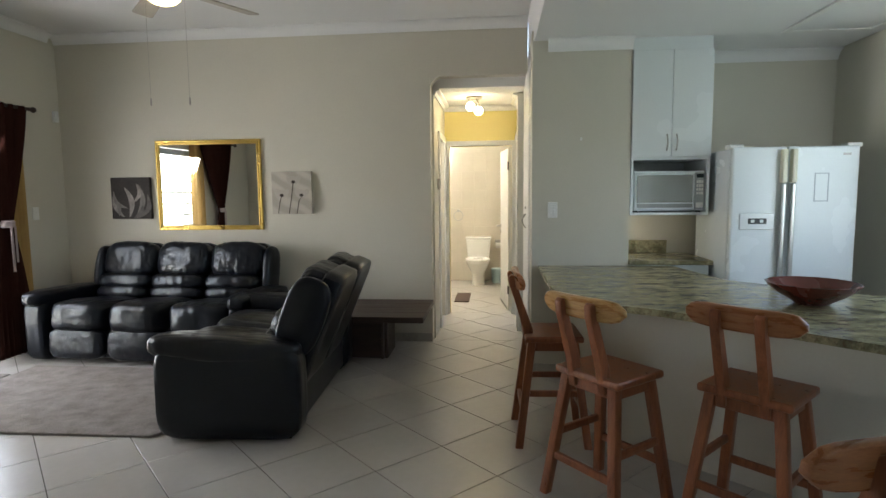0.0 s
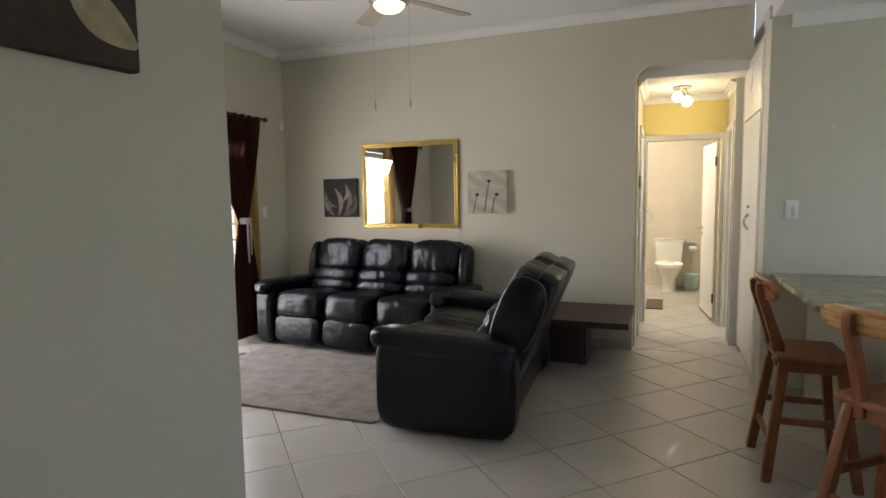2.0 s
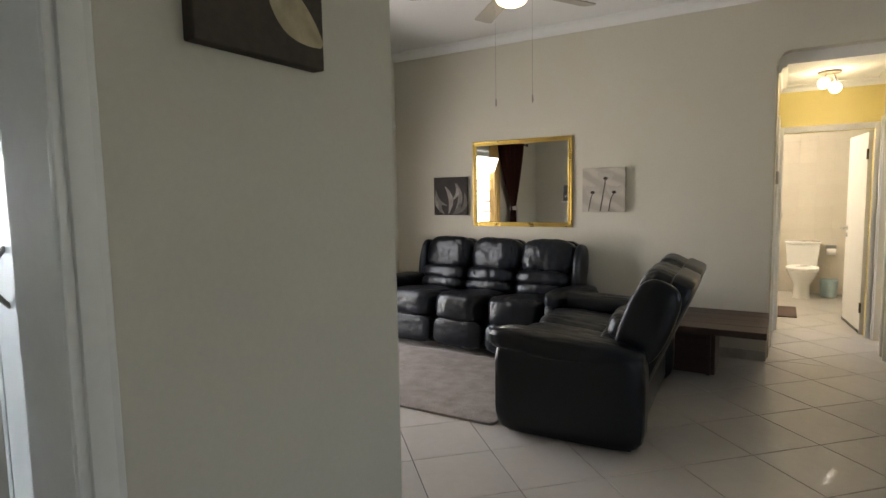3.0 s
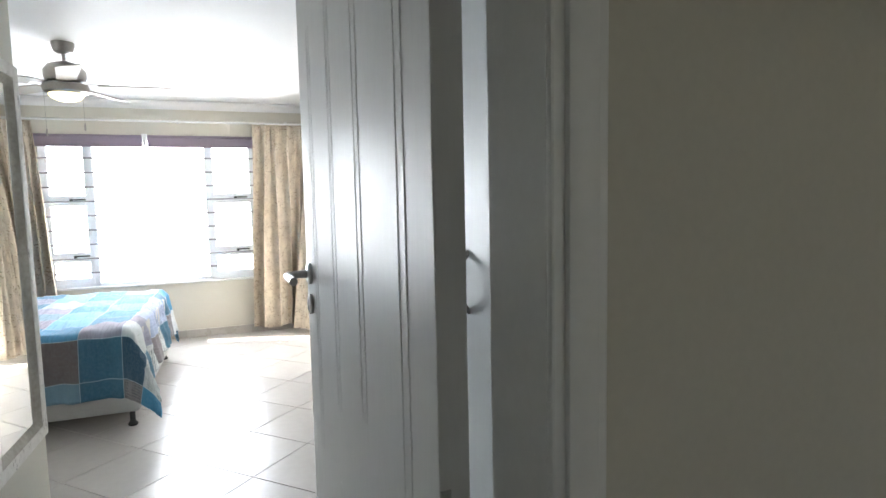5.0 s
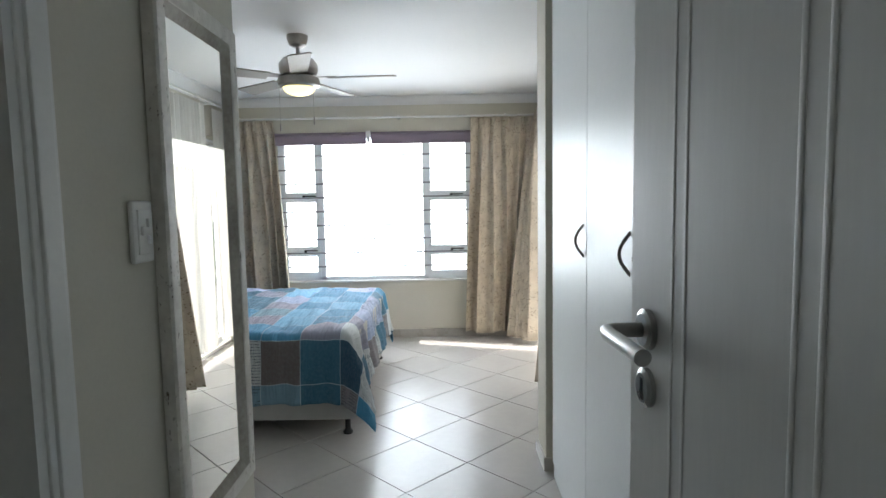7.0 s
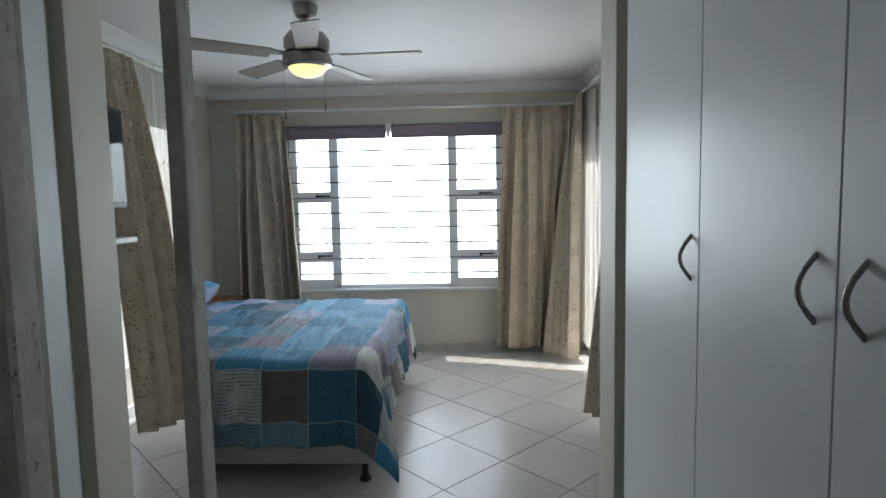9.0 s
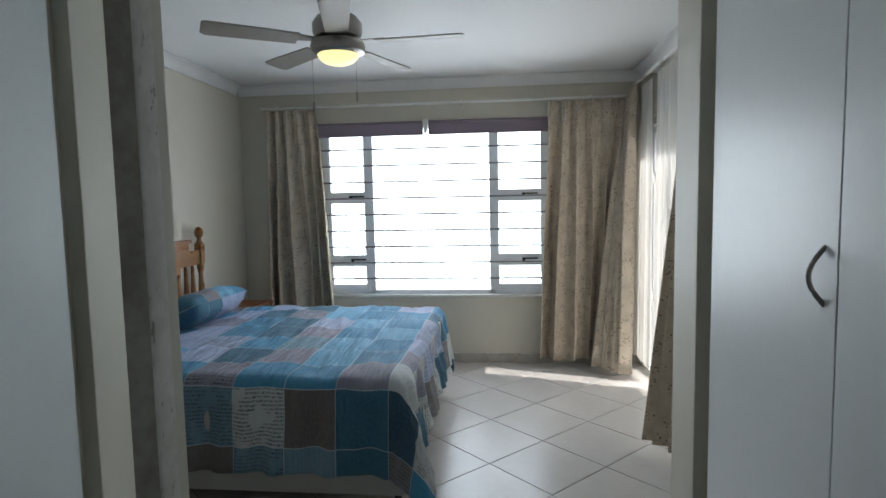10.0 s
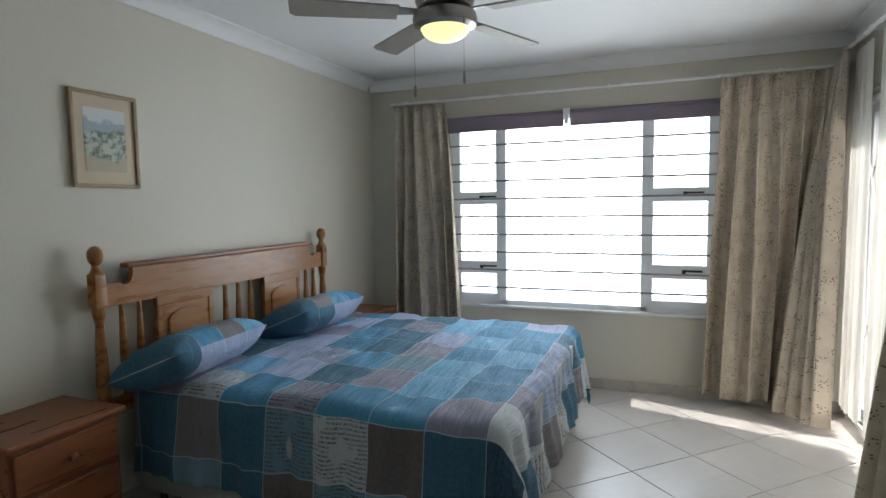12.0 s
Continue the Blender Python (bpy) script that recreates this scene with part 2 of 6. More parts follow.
PEWTER = material("dull nickel", (0.36, 0.34, 0.32), 0.36, metal=0.9, vary=0.15, coarse=4, fine=80, bump=0.04)
BLADE = material("grey fan blade", (0.36, 0.33, 0.29), 0.5, vary=0.12, coarse=3, fine=40, bump=0.05)
WHITE_PLASTIC = material("white plastic", (0.78, 0.78, 0.76), 0.3, vary=0.03, coarse=4, fine=60, bump=0.02)
BLACK_PLASTIC = material("black plastic", (0.012, 0.012, 0.013), 0.3, vary=0.2, coarse=4, fine=80, bump=0.03)
ENAMEL = material("white enamel", (0.72, 0.76, 0.78), 0.24, vary=0.03, coarse=2, fine=60, bump=0.03)
CERAMIC = material("white glazed ceramic", (0.80, 0.80, 0.78), 0.12, vary=0.03, coarse=3, fine=40, bump=0.01)
WALL_TILE = material("pale bathroom tile", (0.66, 0.62, 0.53), 0.2, vary=0.06, coarse=3, fine=40, bump=0.02, random_tone=0.03)
RUG = material("taupe pile rug", (0.30, 0.265, 0.25), 0.95, vary=0.35, coarse=9, fine=95, bump=1.0, depth=0.02)
MAT_CLOTH = material("grey doormat", (0.22, 0.20, 0.18), 0.95, vary=0.3, coarse=8, fine=200, bump=0.8, depth=0.006)
BROWN_CLOTH = sheer_cloth("dark brown curtain cloth", (0.055, 0.022, 0.018), 0.2)
GOLD_CLOTH = sheer_cloth("amber voile", (0.50, 0.34, 0.14), 0.5)
SHEER = sheer_cloth("white voile", (0.84, 0.83, 0.80), 0.5)
CURTAIN = printed_curtain("cream printed cotton")
BLIND_CLOTH = sheer_cloth("mauve blind cloth", (0.33, 0.28, 0.33), 0.3)
BEDDING = patchwork("patchwork cotton")
BASE_CLOTH = material("white quilted base cloth", (0.42, 0.42, 0.41), 0.85, vary=0.08, coarse=5, fine=90, bump=0.3)
ALUMINIUM = material("white coated aluminium", (0.80, 0.83, 0.86), 0.35, vary=0.03, coarse=3, fine=50, bump=0.02)
GLASS = clear_glass("window glass")
MIRROR = mirror_glass("mirror glass")
GRANITE = granite("green granite")
BOWL_WOOD = material("dark red turned wood", (0.11, 0.025, 0.018), 0.25, vary=0.3, coarse=6, fine=40, bump=0.05)
# mirror frame's inner slope: same worn paint, darkened to stand in for shade
DISTRESSED_SHADED = material("distressed white paint darkened for shade", (0.46, 0.43, 0.37), 0.55, second=(0.26, 0.23, 0.19), coarse=7, fine=60, bump=0.5, depth=0.003)
LAMP_GLASS = glow("lit warm glass", (1.0, 0.86, 0.40), 1.1)
LAMP_BULB = glow("lit bulb", (1.0, 0.80, 0.42), 6.0)
# mirror frame's outer bar: worn paint made lighter for the window light on it
WORN_WHITE_LIT = material("worn white frame paint, lit side", (0.80, 0.78, 0.73), 0.5, second=(0.58, 0.55, 0.50), coarse=6, fine=50, bump=0.4, depth=0.002)
MICROWAVE_GLASS = material("mirrored oven glass", (0.30, 0.32, 0.32), 0.12, metal=0.75, vary=0.08, coarse=6, fine=40, bump=0.0)
flakes = WORN_WHITE_LIT.node_tree
base_colour = flakes.nodes["Principled BSDF"].inputs["Base Color"]
chips = math_node(flakes, "MULTIPLY", spread(flakes, noise_tex(flakes, coords(flakes, (1, 1, 0.45)), 75, 5, 0.7), 0.60, 0.64), spread(flakes, noise_tex(flakes, coords(flakes), 7, 2), 0.42, 0.58))
flakes.links.new(ramp_mix(flakes, chips, base_colour.links[0].from_socket, (0.16, 0.125, 0.09)), base_colour)
SCREEN = material("dark glossy screen", (0.02, 0.03, 0.035), 0.08, vary=0.1, coarse=2, fine=20, bump=0.0)
PAVING = material("pale terrace paving", (0.40, 0.37, 0.33), 0.8, vary=0.2, coarse=1, fine=30, bump=0.3)
GRASS = material("lawn", (0.06, 0.10, 0.03), 0.9, vary=0.4, coarse=0.5, fine=40, bump=0.5)
LEAF = material("shrub leaves", (0.07, 0.11, 0.045), 0.6, vary=0.4, coarse=2, fine=30, bump=0.1)


# ---- building helpers ----
def box(bm, x0, x1, y0, y1, z0, z1, bevel=0.0, segments=2):
    r = bmesh.ops.create_cube(bm, size=1)
    bmesh.ops.scale(bm, vec=(abs(x1 - x0), abs(y1 - y0), abs(z1 - z0)), verts=r["verts"])
    bmesh.ops.translate(bm, vec=((x0 + x1) / 2, (y0 + y1) / 2, (z0 + z1) / 2), verts=r["verts"])
    if bevel:
        edges = list({e for v in r["verts"] for e in v.link_edges})
        bmesh.ops.bevel(bm, geom=edges, offset=bevel, segments=segments, affect="EDGES", profile=0.5)
    return bm


def boxes(*dims, bevel=0.0):
    bm = bmesh.new()
    for d in dims:
        box(bm, *d, bevel=bevel)
    return bm


def puff(bm, centre, size, power=4.0, cuts=9, tilt=0.0, rough=0.0, seed=0.0):
    """A stuffed block: a cube swollen into a superellipsoid, with slight creases."""
    tmp = bmesh.new()
    bmesh.ops.create_cube(tmp, size=2)
    bmesh.ops.subdivide_edges(tmp, edges=tmp.edges[:], cuts=cuts, use_grid_fill=True)
    turn = Matrix.Rotation(tilt, 3, "X")
    for v in tmp.verts:
        n = (abs(v.co.x) ** power + abs(v.co.y) ** power + abs(v.co.z) ** power) ** (1 / power)
        p = v.co / n
        p = Vector((p.x * size[0] / 2, p.y * size[1] / 2, p.z * size[2] / 2))
        if rough:
            k = noise.noise(Vector((p.x * 7 + seed, p.y * 5, p.z * 8))) + 0.5 * noise.noise(Vector((p.x * 16 + seed, p.y * 9, p.z * 24)))
            crease = (1 - abs(noise.noise(Vector((p.x * 24 + seed, p.y * 5, p.z * 5 + seed))))) ** 8
            p += v.co.normalized() * rough * (0.55 * k - 0.6 * crease)
        v.co = turn @ p + Vector(centre)
    add_mesh(bm, tmp)
    return bm


def add_mesh(bm, other):
    index = {v: bm.verts.new(v.co) for v in other.verts}
    for f in other.faces:
        bm.faces.new([index[v] for v in f.verts])
    other.free()


def lathe(bm, rings, centre=(0, 0), segments=24, axis="Z"):
    """A turned form from (radius, height) rings."""
    rows = []
    for r, h in rings:
        row = []
        for k in range(segments):
            a = 2 * math.pi * k / segments
            p = (r * math.cos(a), r * math.sin(a), h)
            p = p if axis == "Z" else (p[2], p[0], p[1]) if axis == "X" else (p[0], p[2], p[1])
            row.append(bm.verts.new((p[0] + centre[0], p[1] + centre[1], p[2] + (centre[2] if len(centre) > 2 else 0))))
        rows.append(row)
    for lo, hi in zip(rows, rows[1:]):
        for k in range(segments):
            bm.faces.new((lo[k], lo[(k + 1) % segments], hi[(k + 1) % segments], hi[k]))
    bm.faces.new(rows[0][::-1])
    bm.faces.new(rows[-1])
    return bm


def tube(bm, points, radius, segments=10):
    """A round bar along points."""
    pts = [Vector(p) for p in points]
    rows = []
    for i, p in enumerate(pts):
        d = (pts[min(i + 1, len(pts) - 1)] - pts[max(i - 1, 0)]).normalized()
        side = d.cross(Vector((0, 0, 1)) if abs(d.z) < 0.9 else Vector((1, 0, 0))).normalized()
        up = side.cross(d)
        rows.append([bm.verts.new(p + radius * (math.cos(2 * math.pi * k / segments) * side + math.sin(2 * math.pi * k / segments) * up))
                     for k in range(segments)])
    for lo, hi in zip(rows, rows[1:]):
        for k in range(segments):
            bm.faces.new((lo[k], lo[(k + 1) % segments], hi[(k + 1) % segments], hi[k]))
    bm.faces.new(rows[0][::-1])
    bm.faces.new(rows[-1])
    return bm


def prism(bm, outline, z0, z1, bevel=0.0):
    """An upright block with the given plan."""
    lo, hi = [bm.verts.new((x, y, z0)) for x, y in outline], [bm.verts.new((x, y, z1)) for x, y in outline]
    n = len(outline)
    faces = [bm.faces.new(lo[::-1]), bm.faces.new(hi)]
    faces += [bm.faces.new((lo[k], lo[(k + 1) % n], hi[(k + 1) % n], hi[k])) for k in range(n)]
    if bevel:
        bmesh.ops.bevel(bm, geom=list({e for f in faces for e in f.edges}), offset=bevel, segments=2, affect="EDGES", profile=0.5)
    return bm


def leg(bm, a, b, wa, wb):
    """A square bar from a to b, wa thick at a and wb at b."""
    rows = []
    for p, w in ((a, wa), (b, wb)):
        rows.append([bm.verts.new((p[0] + sx * w / 2, p[1] + sy * w / 2, p[2])) for sx, sy in ((-1, -1), (1, -1), (1, 1), (-1, 1))])
    for k in range(4):
        bm.faces.new((rows[0][k], rows[0][(k + 1) % 4], rows[1][(k + 1) % 4], rows[1][k]))
    bm.faces.new(rows[0][::-1])
    bm.faces.new(rows[1])
    bmesh.ops.bevel(bm, geom=[e for e in bm.edges if e.is_valid and e.calc_length() > 0.1], offset=0.006, segments=2, affect="EDGES", profile=0.5)
    return bm


def finish(name, bm, mat, sharp=38):
    bmesh.ops.recalc_face_normals(bm, faces=bm.faces[:])
    for f in bm.faces:
        f.smooth = True
    for e in bm.edges:
        if len(e.link_faces) != 2:
            continue
        turn, areas = e.calc_face_angle(0), sorted(f.calc_area() for f in e.link_faces)
        if turn > radians(sharp) or (turn > radians(10) and areas[1] > 12 * areas[0]):
            e.smooth = False
    me = bpy.data.meshes.new(name)
    bm.to_mesh(me)
    bm.free()
    me.materials.append(mat)
    return me


def thing(name, loc=(0, 0, 0), rz=0, label="", category="", group="", kind=""):
    ob = new(name)
    ob.matrix_world = pose(*loc, 0, 0, rz)
    return tagged(ob, label, category, group, kind)


def solid(name, bm, mat, loc=(0, 0, 0), rz=0, label="", category="", group="", kind=""):
    ob = new(name, finish(name, bm, mat))
    ob.matrix_world = pose(*loc, 0, 0, rz)
    return tagged(ob, label, category, group, kind)


def part(name, bm, mat, parent, label=""):
    ob = new(name, finish(name, bm, mat))
    ob.parent = parent
    return tagged(ob, label)


def structure(name, bm, mat, label, category):
    return solid(name, bm, mat, label=label, category=category, kind="structure")


def cloth(name, mat, parent, across, columns=90, rows=24, label="", thick=0.003, span=(1.3, 2.3)):
    """A hanging cloth: across(u, v) gives the place for u along the rail and v down."""
    bm = bmesh.new()
    uv = bm.loops.layers.uv.new("UVMap")
    grid = [[bm.verts.new(across(i / columns, j / rows)) for i in range(columns + 1)] for j in range(rows + 1)]
    for j in range(rows):
        for i in range(columns):
            f = bm.faces.new((grid[j][i], grid[j][i + 1], grid[j + 1][i + 1], grid[j + 1][i]))
            for lp, (a, b) in zip(f.loops, ((i, j), (i + 1, j), (i + 1, j + 1), (i, j + 1))):
                lp[uv].uv = (span[0] * a / columns, span[1] * b / rows)
    me = finish(name, bm, mat, 80)
    ob = new(name, me)
    ob.parent = parent
    if thick:
        sol = ob.modifiers.new("thickness", "SOLIDIFY")
        sol.thickness = thick
    return tagged(ob, label)


# ---- the rooms ----
H_LOUNGE, H_KITCHEN, H_BED, H_HALL = 3.05, 2.60, 2.55, 2.46
X_EAST = 2.56

# lounge
structure("wall_lounge_back", boxes((-4.80, -0.856, 5.76, 5.88, 0, H_LOUNGE), (-0.856, 0.058, 5.76, 5.88, 2.55, H_LOUNGE)), PLASTER,
          "cream painted lounge wall with a tall hall opening", "wall")
bm = bmesh.new()
prism(bm, [(0, 0), (0.09, 0), (0.05, -0.018), (0.018, -0.05), (0, -0.09)], 5.762, 5.878)
bmesh.ops.rotate(bm, cent=(0, 0, 0), matrix=Matrix.Rotation(radians(90), 3, "X"), verts=bm.verts[:])
for v in bm.verts:
    v.co = Vector((-0.854 + v.co.x, -v.co.y, 2.552 + v.co.z))
structure("wall_opening_corner", bm, PLASTER, "rounded plaster corner of the hall opening", "wall trim")
structure("wall_lounge_left", boxes((-4.80, -4.64, 1.44, 2.95, 0, H_LOUNGE), (-4.80, -4.64, 5.02, 5.76, 0, H_LOUNGE), (-4.80, -4.64, 2.95, 5.02, 2.12, H_LOUNGE)),
          PLASTER, "cream painted wall round the lounge sliding door", "wall")
structure("wall_lounge_south", boxes((-4.64, -1.652, 1.36, 1.44, 0, H_LOUNGE)), PLASTER, "cream painted wall behind the wardrobes", "wall")
structure("wall_bedroom_entry", boxes((-1.65, -1.53, 0.745, 1.44, 0, H_LOUNGE), (-1.65, -1.53, -0.205, 0.745, 2.06, H_LOUNGE),
                                      (-1.65, -1.53, -2.6, -0.205, 0, H_LOUNGE), bevel=0.006), PLASTER, "cream painted wall with the bedroom doorway", "wall")
# closing wall out of view; its window is made up to let light in
structure("wall_front", boxes((-1.65, X_EAST, -2.6, -2.48, 0, 0.8), (-1.65, X_EAST, -2.6, -2.48, 2.2, H_LOUNGE), (-1.65, 1.5, -2.6, -2.48, 0.8, 2.2),
                              (2.3, X_EAST, -2.6, -2.48, 0.8, 2.2)), PLASTER, "unseen cream wall with a window added for light", "wall")
structure("ceiling_lounge", boxes((-4.80, 0.06, -2.6, 5.88, H_LOUNGE, H_LOUNGE + 0.1)), CEILING, "white painted lounge ceiling", "ceiling")
structure("wall_bulkhead", boxes((0.06, 0.16, -2.6, 5.76, H_KITCHEN, H_LOUNGE + 0.1)), CEILING, "white bulkhead above the kitchen edge", "wall")

# kitchen
structure("ceiling_kitchen", boxes((0.16, X_EAST + 0.1, -2.6, 5.5, H_KITCHEN, H_KITCHEN + 0.1)), CEILING, "white painted kitchen ceiling", "ceiling")
structure("wall_kitchen_front", boxes((0.045, 0.79, 4.82, 4.92, 0, H_KITCHEN)), PLASTER, "pale painted kitchen wall beside the cabinets", "wall")
structure("wall_kitchen_back", boxes((0.79, X_EAST, 5.40, 5.50, 0, H_KITCHEN)), PLASTER, "pale painted kitchen wall behind the fridge", "wall")
# the window in this wall is out of view; its place is chosen for light
structure("wall_kitchen_right", boxes((X_EAST, X_EAST + 0.1, -2.6, 2.7, 0, H_KITCHEN), (X_EAST, X_EAST + 0.1, 3.9, 5.5, 0, H_KITCHEN),
                                      (X_EAST, X_EAST + 0.1, 2.7, 3.9, 0, 1.05), (X_EAST, X_EAST + 0.1, 2.7, 3.9, 2.15, H_KITCHEN)), PLASTER,
          "pale painted kitchen side wall with an unseen window", "wall")

# hall and bathroom
structure("wall_pantry", boxes((0.045, 0.15, 4.92, 5.10, 0, H_KITCHEN + 0.1), (0.045, 0.15, 6.0, 6.24, 0, H_KITCHEN), (0.06, 0.15, 5.10, 6.0, 0, H_KITCHEN + 0.1)),
          PLASTER, "cream painted wall round the tall hall cupboard", "wall")
structure("wall_hall_left", boxes((-0.95, -0.84, 5.88, 6.35, 0, H_HALL), (-0.95, -0.84, 6.95, 7.05, 0, H_HALL), (-0.95, -0.84, 6.35, 6.95, 2.05, H_HALL)),
          PLASTER, "cream painted hall wall with a doorway", "wall")
structure("wall_hall_right", boxes((0.0, 0.15, 6.24, 6.42, 0, H_HALL), (0.0, 0.15, 6.98, 7.05, 0, H_HALL), (0.0, 0.15, 6.42, 6.98, 2.05, H_HALL)), PLASTER,
          "cream painted hall wall with a doorway", "wall")
# end wall coloured yellow for the lamplight that falls on it
structure("wall_hall_end", boxes((-0.95, -0.79, 7.05, 7.15, 0, H_HALL), (-0.06, 0.15, 7.05, 7.15, 0, H_HALL), (-0.79, -0.06, 7.05, 7.15, 2.0, H_HALL)), LAMPLIT_YELLOW,
          "cream wall above the bathroom doorway, coloured lamplight yellow", "wall")
structure("ceiling_hall", boxes((-0.95, 0.16, 5.88, 7.15, H_HALL, H_HALL + 0.1)), CEILING, "white painted hall ceiling", "ceiling")
structure("wall_bathroom_back", boxes((-1.9, 0.6, 9.66, 9.76, 0, 2.4)), WALL_TILE, "pale tiled bathroom wall behind the toilet", "wall")
structure("wall_bathroom_left", boxes((-1.9, -1.8, 7.15, 9.66, 0, 2.4)), WALL_TILE, "pale tiled bathroom side wall", "wall")
structure("wall_bathroom_right", boxes((0.5, 0.6, 7.15, 9.66, 0, 2.4)), WALL_TILE, "pale tiled bathroom side wall", "wall")
structure("wall_bathroom_front", boxes((-1.9, -0.95, 7.05, 7.15, 0, 2.5), (0.15, 0.6, 7.05, 7.15, 0, 2.5)), WALL_TILE, "pale tiled bathroom wall by the door", "wall")
structure("ceiling_bathroom", boxes((-1.9, 0.6, 7.15, 9.76, 2.4, 2.5)), CEILING, "white bathroom ceiling", "ceiling")
structure("wall_side_rooms", boxes((-1.6, -1.5, 5.88, 7.05, 0, 2.5), (0.75, 0.85, 5.5, 7.05, 0, 2.5)), PLASTER, "cream walls of the side rooms", "wall")

# passage and bedroom
structure("wall_passage_left", boxes((-1.84, -1.65, -0.345, -0.245, 0, H_BED), (-2.61, -1.84, -0.345, -0.245, 2.06, H_BED), (-3.485, -2.61, -0.345, -0.245, 0, H_BED)),
          PLASTER, "cream painted passage wall with the bathroom doorway", "wall")
structure("wall_bedroom_nib", boxes((-4.95, -4.70, 0.89, 1.44, 0, H_BED), (-4.70, -4.632, 0.955, 1.44, 0, H_BED), bevel=0.004), PLASTER, "cream painted wall end beside the wardrobe", "wall")
structure("wall_wardrobe_back", boxes((-4.63, -1.65, 1.32, 1.36, 0, H_BED)), PLASTER, "cream wall behind the wardrobe", "wall")
structure("wall_bedroom_head", boxes((-7.95, -3.385, -2.27, -2.15, 0, H_BED)), PLASTER, "cream painted bedroom wall behind the bed", "wall")
structure("wall_bedroom_window", boxes((-7.95, -7.77, -2.15, -1.40, 0, H_BED), (-7.95, -7.77, 0.66, 1.60, 0, H_BED), (-7.95, -7.77, -1.40, 0.66, 0, 0.61),
                                       (-7.95, -7.77, -1.40, 0.66, 2.17, H_BED)), PLASTER, "cream painted bedroom wall with a wide window", "wall")
structure("wall_bedroom_terrace", boxes((-7.77, -7.66, 1.44, 1.60, 0, H_BED), (-5.75, -4.80, 1.44, 1.60, 0, H_BED), (-7.66, -5.75, 1.44, 1.60, 2.12, H_BED)), PLASTER,
          "cream painted bedroom wall round the sliding door", "wall")
# the opening is made up, so bedroom daylight reaches the slatted blind
structure("wall_ensuite_west", boxes((-3.485, -3.385, -2.15, -1.25, 0, H_BED), (-3.485, -3.385, -0.45, -0.345, 0, H_BED), (-3.485, -3.385, -1.25, -0.45, 0, 0.5),
                                     (-3.485, -3.385, -1.25, -0.45, 2.1, H_BED)), PLASTER, "cream painted partition with an opening added to light the blind", "wall")
structure("wall_ensuite_south", boxes((-3.385, -1.65, -2.27, -2.15, 0, H_BED)), PLASTER, "cream painted bathroom wall", "wall")
structure("ceiling_bedroom", boxes((-7.95, -1.65, -2.27, 1.60, H_BED, H_BED + 0.1)), CEILING, "white painted bedroom ceiling", "ceiling")


def cornice(name, a, b, inward, z, size=0.085, mat=None):
    """A coved cornice from a to b under a ceiling at z; inward is the way off the wall."""
    profile = [(0, 0), (size, 0), (size, -0.012), (size * 0.72, -0.02), (size * 0.42, -size * 0.42), (0.02, -size * 0.72), (0.012, -size), (0, -size)]
    bm = bmesh.new()
    ends = []
    for p in (a, b):
        ends.append([bm.verts.new((p[0] + inward[0] * d, p[1] + inward[1] * d, z + h)) for d, h in profile])
    n = len(profile)
    for k in range(n):
        bm.faces.new((ends[0][k], ends[0][(k + 1) % n], ends[1][(k + 1) % n], ends[1][k]))
    bm.faces.new(ends[0][::-1])
    bm.faces.new(ends[1])
    return structure(name, bm, mat or CEILING, "white coved plaster cornice", "cornice")


cornice("trim_lounge_back", (-4.638, 5.758), (0.058, 5.758), (0, -1), H_LOUNGE - 0.001)
cornice("trim_lounge_left", (-4.638, 1.442), (-4.638, 5.66), (1, 0), H_LOUNGE - 0.001)
cornice("trim_kitchen_front", (0.162, 4.818), (0.79, 4.818), (0, -1), H_KITCHEN - 0.001)
cornice("trim_kitchen_back", (1.38, 5.398), (X_EAST, 5.398), (0, -1), H_KITCHEN - 0.001)
cornice("trim_hall_end", (-0.838, 7.048), (-0.002, 7.048), (0, -1), H_HALL - 0.001, 0.06)
cornice("trim_hall_left", (-0.838, 5.882), (-0.838, 6.98), (1, 0), H_HALL - 0.001, 0.06)
cornice("trim_hall_right", (-0.002, 6.24), (-0.002, 6.98), (-1, 0), H_HALL - 0.001, 0.06)
cornice("trim_bedroom_window", (-7.768, -2.148), (-7.768, 1.438), (1, 0), H_BED - 0.001)
cornice("trim_bedroom_head", (-7.68, -2.148), (-3.487, -2.148), (0, 1), H_BED - 0.001)
cornice("trim_bedroom_terrace", (-7.68, 1.438), (-4.92, 1.438), (0, -1), H_BED - 0.001)


def baseboard(name, x0, x1, y0, y1, h=0.085):
    return structure(name, boxes((x0, x1, y0, y1, 0.0, h), bevel=0.002), SKIRT, "beige tile skirting along the wall", "baseboard")


baseboard("baseboard_lounge", -4.63, -0.86, 5.748, 5.759)
baseboard("baseboard_window", -7.769, -7.757, -2.14, 1.43)
baseboard("baseboard_head", -7.75, -3.487, -2.149, -2.137)
baseboard("baseboard_entry", -1.529, -1.518, 0.80, 1.44)
baseboard("baseboard_kitchen", 0.05, 0.79, 4.807, 4.819)
baseboard("baseboard_nib", -4.95, -4.70, 0.877, 0.889, 0.075)
baseboard("baseboard_nib_side", -4.699, -4.688, 0.877, 0.95, 0.075)


